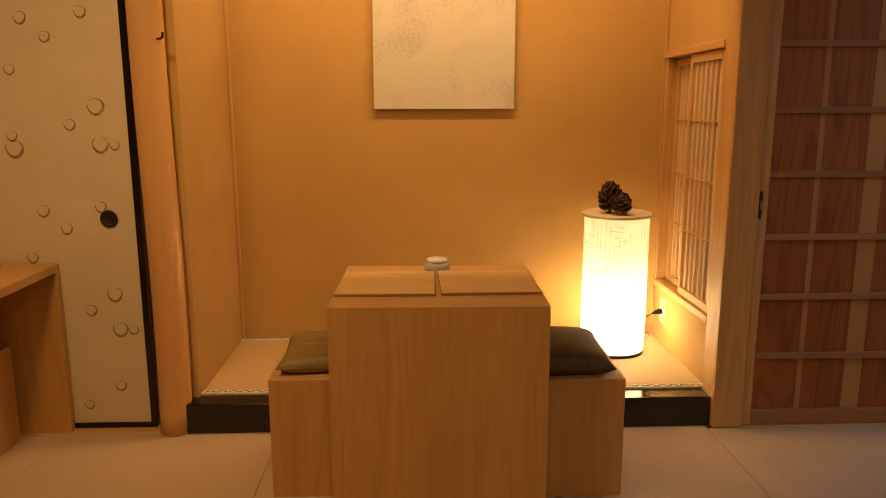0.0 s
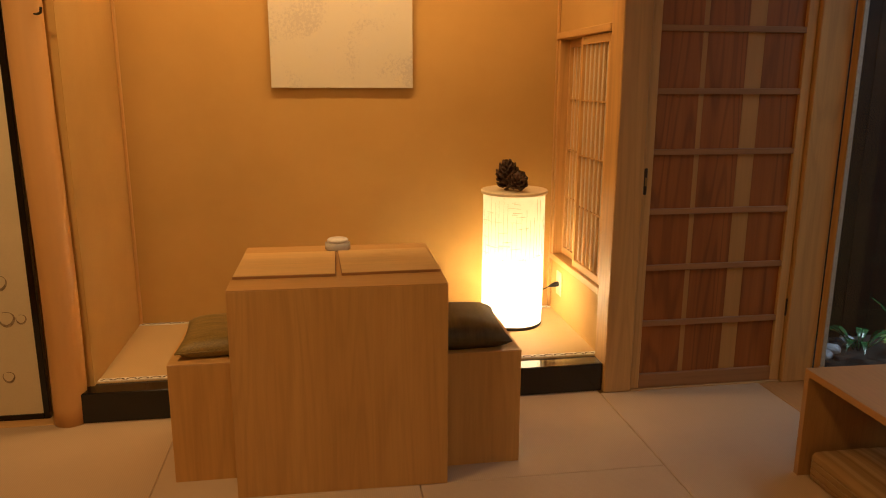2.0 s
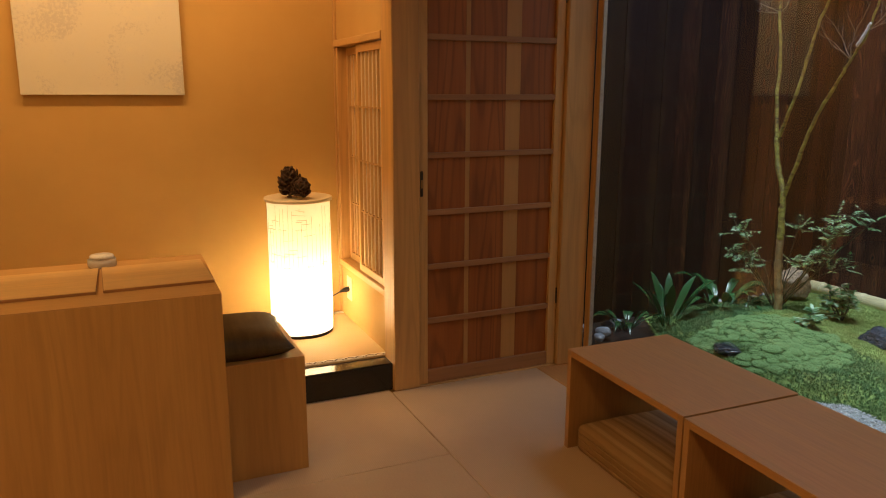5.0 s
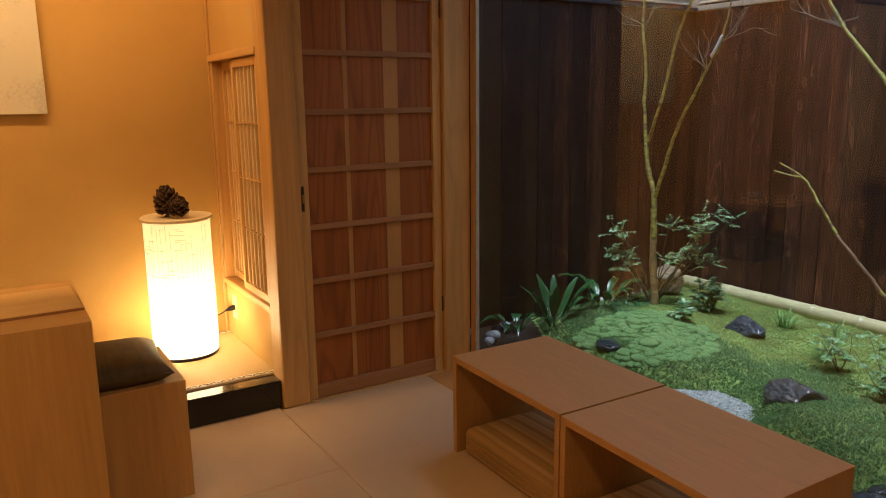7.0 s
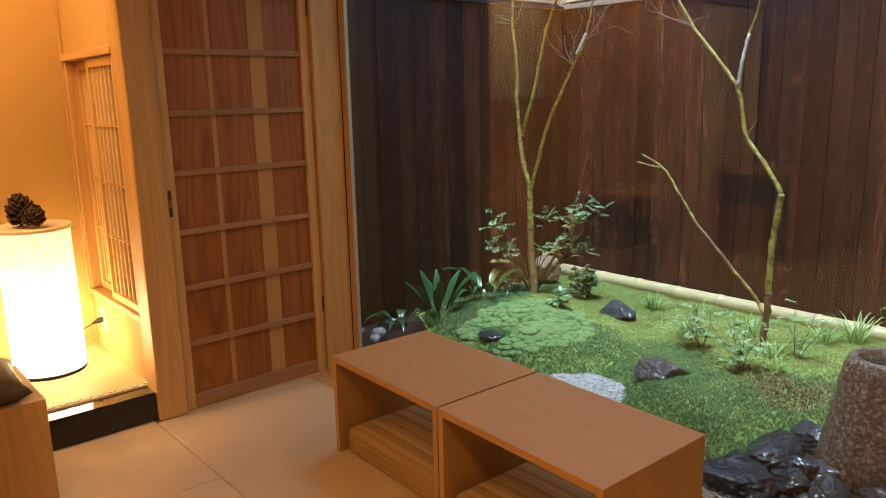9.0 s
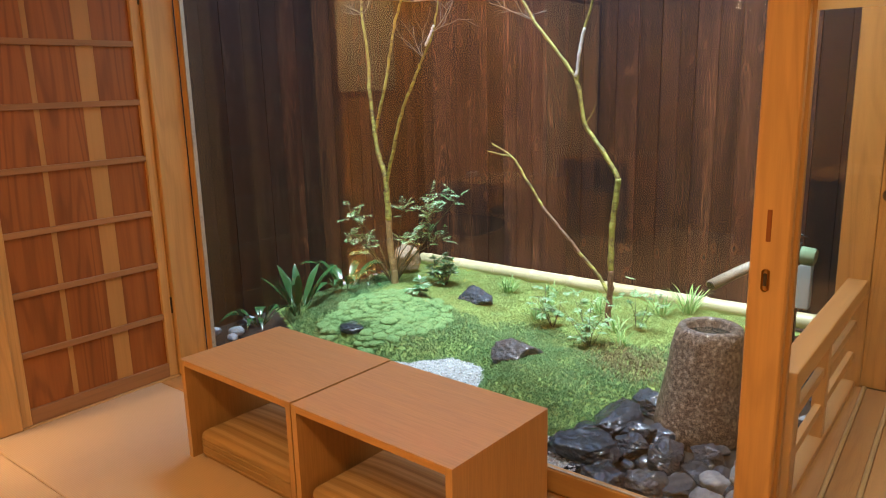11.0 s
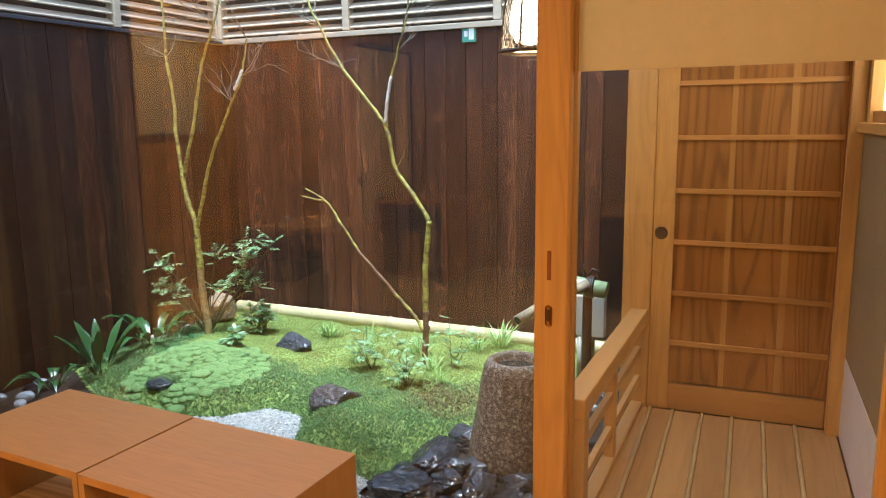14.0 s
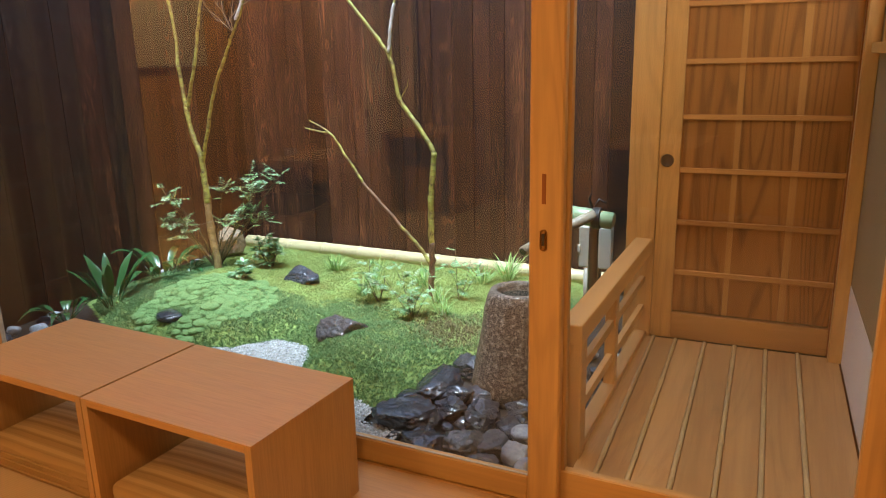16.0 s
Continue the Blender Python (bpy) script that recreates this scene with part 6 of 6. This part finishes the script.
GLOSSY = leaf_material("glossy_dark_leaf", [(0.0, (0.016, 0.055, 0.016)), (0.5, (0.032, 0.10, 0.030)), (1.0, (0.065, 0.165, 0.055))], 0.26, 0.10)
FRESH = leaf_material("fresh_green_leaf", [(0.0, (0.14, 0.28, 0.10)), (0.5, (0.25, 0.43, 0.20)), (1.0, (0.50, 0.64, 0.44))], 0.14, 0.3)
BLADE = leaf_material("grass_blade", [(0.0, (0.16, 0.30, 0.08)), (0.6, (0.28, 0.45, 0.13)), (1.0, (0.52, 0.60, 0.30))], 0.3, 0.35)
STEM = mottled("green_brown_stem", [(0.3, (0.06, 0.05, 0.025)), (0.7, (0.12, 0.11, 0.05))], 20.0, 0.6, 0.1)


def broad_plant(base, n, length, seed, label, out=0.6):
    rr = random.Random(seed)
    p = thing("broadleaf_plant", base, label, "plant", "broadleaf plants")
    for k in range(n):
        a = 2 * math.pi * k / n + rr.uniform(-0.3, 0.3)
        tilt = rr.uniform(0.35, 0.95) * out
        ln = length * rr.uniform(0.75, 1.1)
        way = (math.cos(a) * tilt, math.sin(a) * tilt, 1.0)
        o = Vector(base) + Vector((math.cos(a) * 0.03, math.sin(a) * 0.03, 0))
        tip = o + Vector(way).normalized() * ln * 0.3
        bm = leaf(bmesh.new(), tip, way, ln * 0.84, ln * 0.135, 0.55 * out, 0.25, 8)
        tube([o, tip], 0.004, 5, bm)
        part("leaf", bm, GLOSSY, p, "", True)


broad_plant((4.40, 4.22, -0.28), 13, 0.54, 1, "glossy dark green plant with arching strap leaves", 1.15)
broad_plant((3.88, 4.16, -0.30), 15, 0.46, 2, "glossy dark green strap-leaved plant by the fence", 0.6)
broad_plant((3.58, 4.24, -0.30), 10, 0.32, 3, "low dark strap-leaved plant by the fence", 1.3)
broad_plant((4.66, 4.22, -0.28), 10, 0.22, 4, "low glossy strap-leaved plant behind the tree", 1.4)


def leafy_shrub(base, stems, seed, label, leaf_len, per, mat, spread, name="shrub", size=1.0, low=0.34):
    """Thin stems bearing sprays of small leaves."""
    rr = random.Random(seed)
    s = thing(name, base, label, "shrub", "shrubs")
    bs, bl = bmesh.new(), bmesh.new()
    for tip in stems:
        tip, b = Vector(tip), Vector(base)
        mid = b.lerp(tip, 0.5) + Vector((rr.uniform(-0.05, 0.05), rr.uniform(-0.05, 0.05), 0.04)) * size
        line = smooth_line([b, mid, tip], 5)
        tube(line, [0.007 * size * (1 - 0.7 * k / (len(line) - 1)) for k in range(len(line))], 5, bs)
        for spray in range(per):
            o = line[rr.randint(int(len(line) * low), len(line) - 1)]
            d = Vector((rr.uniform(-1, 1), rr.uniform(-1, 1), rr.uniform(-0.1, 0.7))).normalized()
            ln = spread * rr.uniform(0.6, 1.2)
            e = o + d * ln - Vector((0, 0, 0.15 * ln))
            tube([o, o.lerp(e, 0.5) + Vector((0, 0, 0.01)), e], 0.0018 * size, 4, bs)
            m = rr.randint(4, 7)
            for k in range(m):
                q = o.lerp(e, 0.35 + 0.65 * k / (m - 1))
                for sd in (-1, 1):
                    side = d.cross(Vector((0, 0, 1))).normalized() * sd
                    leaf(bl, q, side + d * 0.6 + Vector((0, 0, rr.uniform(-0.2, 0.3))), leaf_len * rr.uniform(0.7, 1.2), leaf_len * 0.42, 0.25, 0.2, 3)
            leaf(bl, e, d, leaf_len, leaf_len * 0.42, 0.25, 0.2, 3)
    part("stems", bs, STEM, s, "", True)
    part("leaves", bl, mat, s, "sprays of small pointed leaves", False)
    return s


leafy_shrub((4.84, 4.10, -0.28), [(4.66, 4.40, 0.38), (4.66, 4.30, 0.30), (4.66, 4.44, 0.15), (4.68, 4.34, 0.13), (4.68, 4.26, 0.05), (4.9, 3.46, 0.50), (4.9, 3.62, 0.51), (4.9, 3.74, 0.48), (4.9, 3.70, 0.36), (4.9, 3.60, 0.17), (4.9, 3.72, 0.20), (4.9, 3.88, 0.17), (4.9, 4.02, 0.38), (4.88, 4.02, 0.12)], 3, "nandina shrub with airy sprays of small glossy leaves", 0.036, 8, FRESH, 0.13, low=0.80)
leafy_shrub((4.97, 3.66, -0.27), [(4.97, 3.70, 0.0), (4.95, 3.60, -0.03), (4.96, 3.76, -0.05), (5.0, 3.66, -0.08), (4.92, 3.66, -0.10), (4.95, 3.57, -0.12), (4.94, 3.76, -0.14)], 4, "small dense leafy shrub by the bamboo pole", 0.058, 6, FRESH, 0.06)
leafy_shrub((4.27, 2.03, -0.23), [(4.36, 2.30, 0.02), (4.32, 2.12, 0.06), (4.26, 1.94, 0.0), (4.36, 2.20, 0.09), (4.25, 2.16, -0.04), (4.38, 1.95, 0.03), (4.26, 2.02, 0.05), (4.24, 2.08, -0.10)], 5, "low shrub with small glossy leaves under the tree", 0.032, 5, FRESH, 0.075, "shrub", 0.45, 0.4)
leafy_shrub((4.52, 2.42, -0.24), [(4.5, 2.56, 0.02), (4.48, 2.45, 0.08), (4.5, 2.36, 0.02), (4.46, 2.52, -0.04), (4.48, 2.40, -0.08)], 6, "low shrub with rounded leaves under the tree", 0.038, 4, FRESH, 0.075, "shrub", 0.45, 0.4)
leafy_shrub((4.78, 1.96, -0.26), [(4.76, 1.86, 0.06), (4.78, 1.98, 0.10), (4.74, 1.80, -0.02), (4.74, 2.02, 0.0)], 7, "low leafy shrub beside the tree", 0.032, 4, FRESH, 0.08, "shrub", 0.45, 0.4)
leafy_shrub((4.41, 3.46, -0.19), [(4.42, 3.50, -0.09), (4.40, 3.42, -0.10), (4.44, 3.46, -0.08)], 8, "tiny seedling in the moss", 0.065, 4, FRESH, 0.05, "seedling", 0.6)


def grass_tuft(base, n, height, seed, label):
    rr = random.Random(seed)
    g = thing("grass_tuft", base, label, "grass", "grass tufts")
    bm = bmesh.new()
    for _ in range(n):
        a, t = rr.uniform(0, 6.283), rr.uniform(0.2, 0.8)
        leaf(bm, Vector(base) + Vector((rr.uniform(-0.03, 0.03), rr.uniform(-0.03, 0.03), 0)), (math.cos(a) * t, math.sin(a) * t, 1), 1.25 * height * rr.uniform(0.6, 1.15), 0.009, 0.45, 0.3, 5)
    part("blades", bm, BLADE, g)


grass_tuft((5.08, 3.13, -0.27), 60, 0.22, 1, "tuft of green grass by the bamboo pole")
grass_tuft((5.15, 1.95, -0.27), 50, 0.27, 2, "tuft of green grass by the bamboo pole")
grass_tuft((5.30, 1.82, -0.27), 40, 0.36, 3, "tall green grass by the bamboo pole")
grass_tuft((4.95, 2.30, -0.27), 45, 0.26, 4, "tuft of green grass behind the tree")
grass_tuft((4.80, 2.62, -0.27), 14, 0.40, 5, "few tall grass blades by the bamboo pole")
grass_tuft((4.60, 2.58, -0.25), 40, 0.24, 6, "thin grass under the tree")
grass_tuft((4.62, 2.02, -0.25), 36, 0.22, 7, "thin grass under the tree")
grass_tuft((4.42, 1.90, -0.24), 30, 0.18, 8, "thin grass under the tree")

# ---- tatami mats ----
XS = [-2.0, -1.16, -0.28, 0.60, 1.475, 2.224]
YS = [-1.7, -0.92, -0.045, 0.83, 1.705, 2.575, 3.238]
for i, (a, b) in enumerate(zip(XS, XS[1:])):
    rows = YS if a < 1.4 else [-1.7, -0.35, 1.42, 3.205]
    for j, (c, d) in enumerate(zip(rows, rows[1:])):
        g = 0.0005 if a < 0.5 else 0.0012
        part("tatami_mat", box(a + g, b - g, c + g, d - g, -0.045, 0.0, 0.003), (TATAMI, TATAMI_TURNED)[(i + j) % 2], floor)
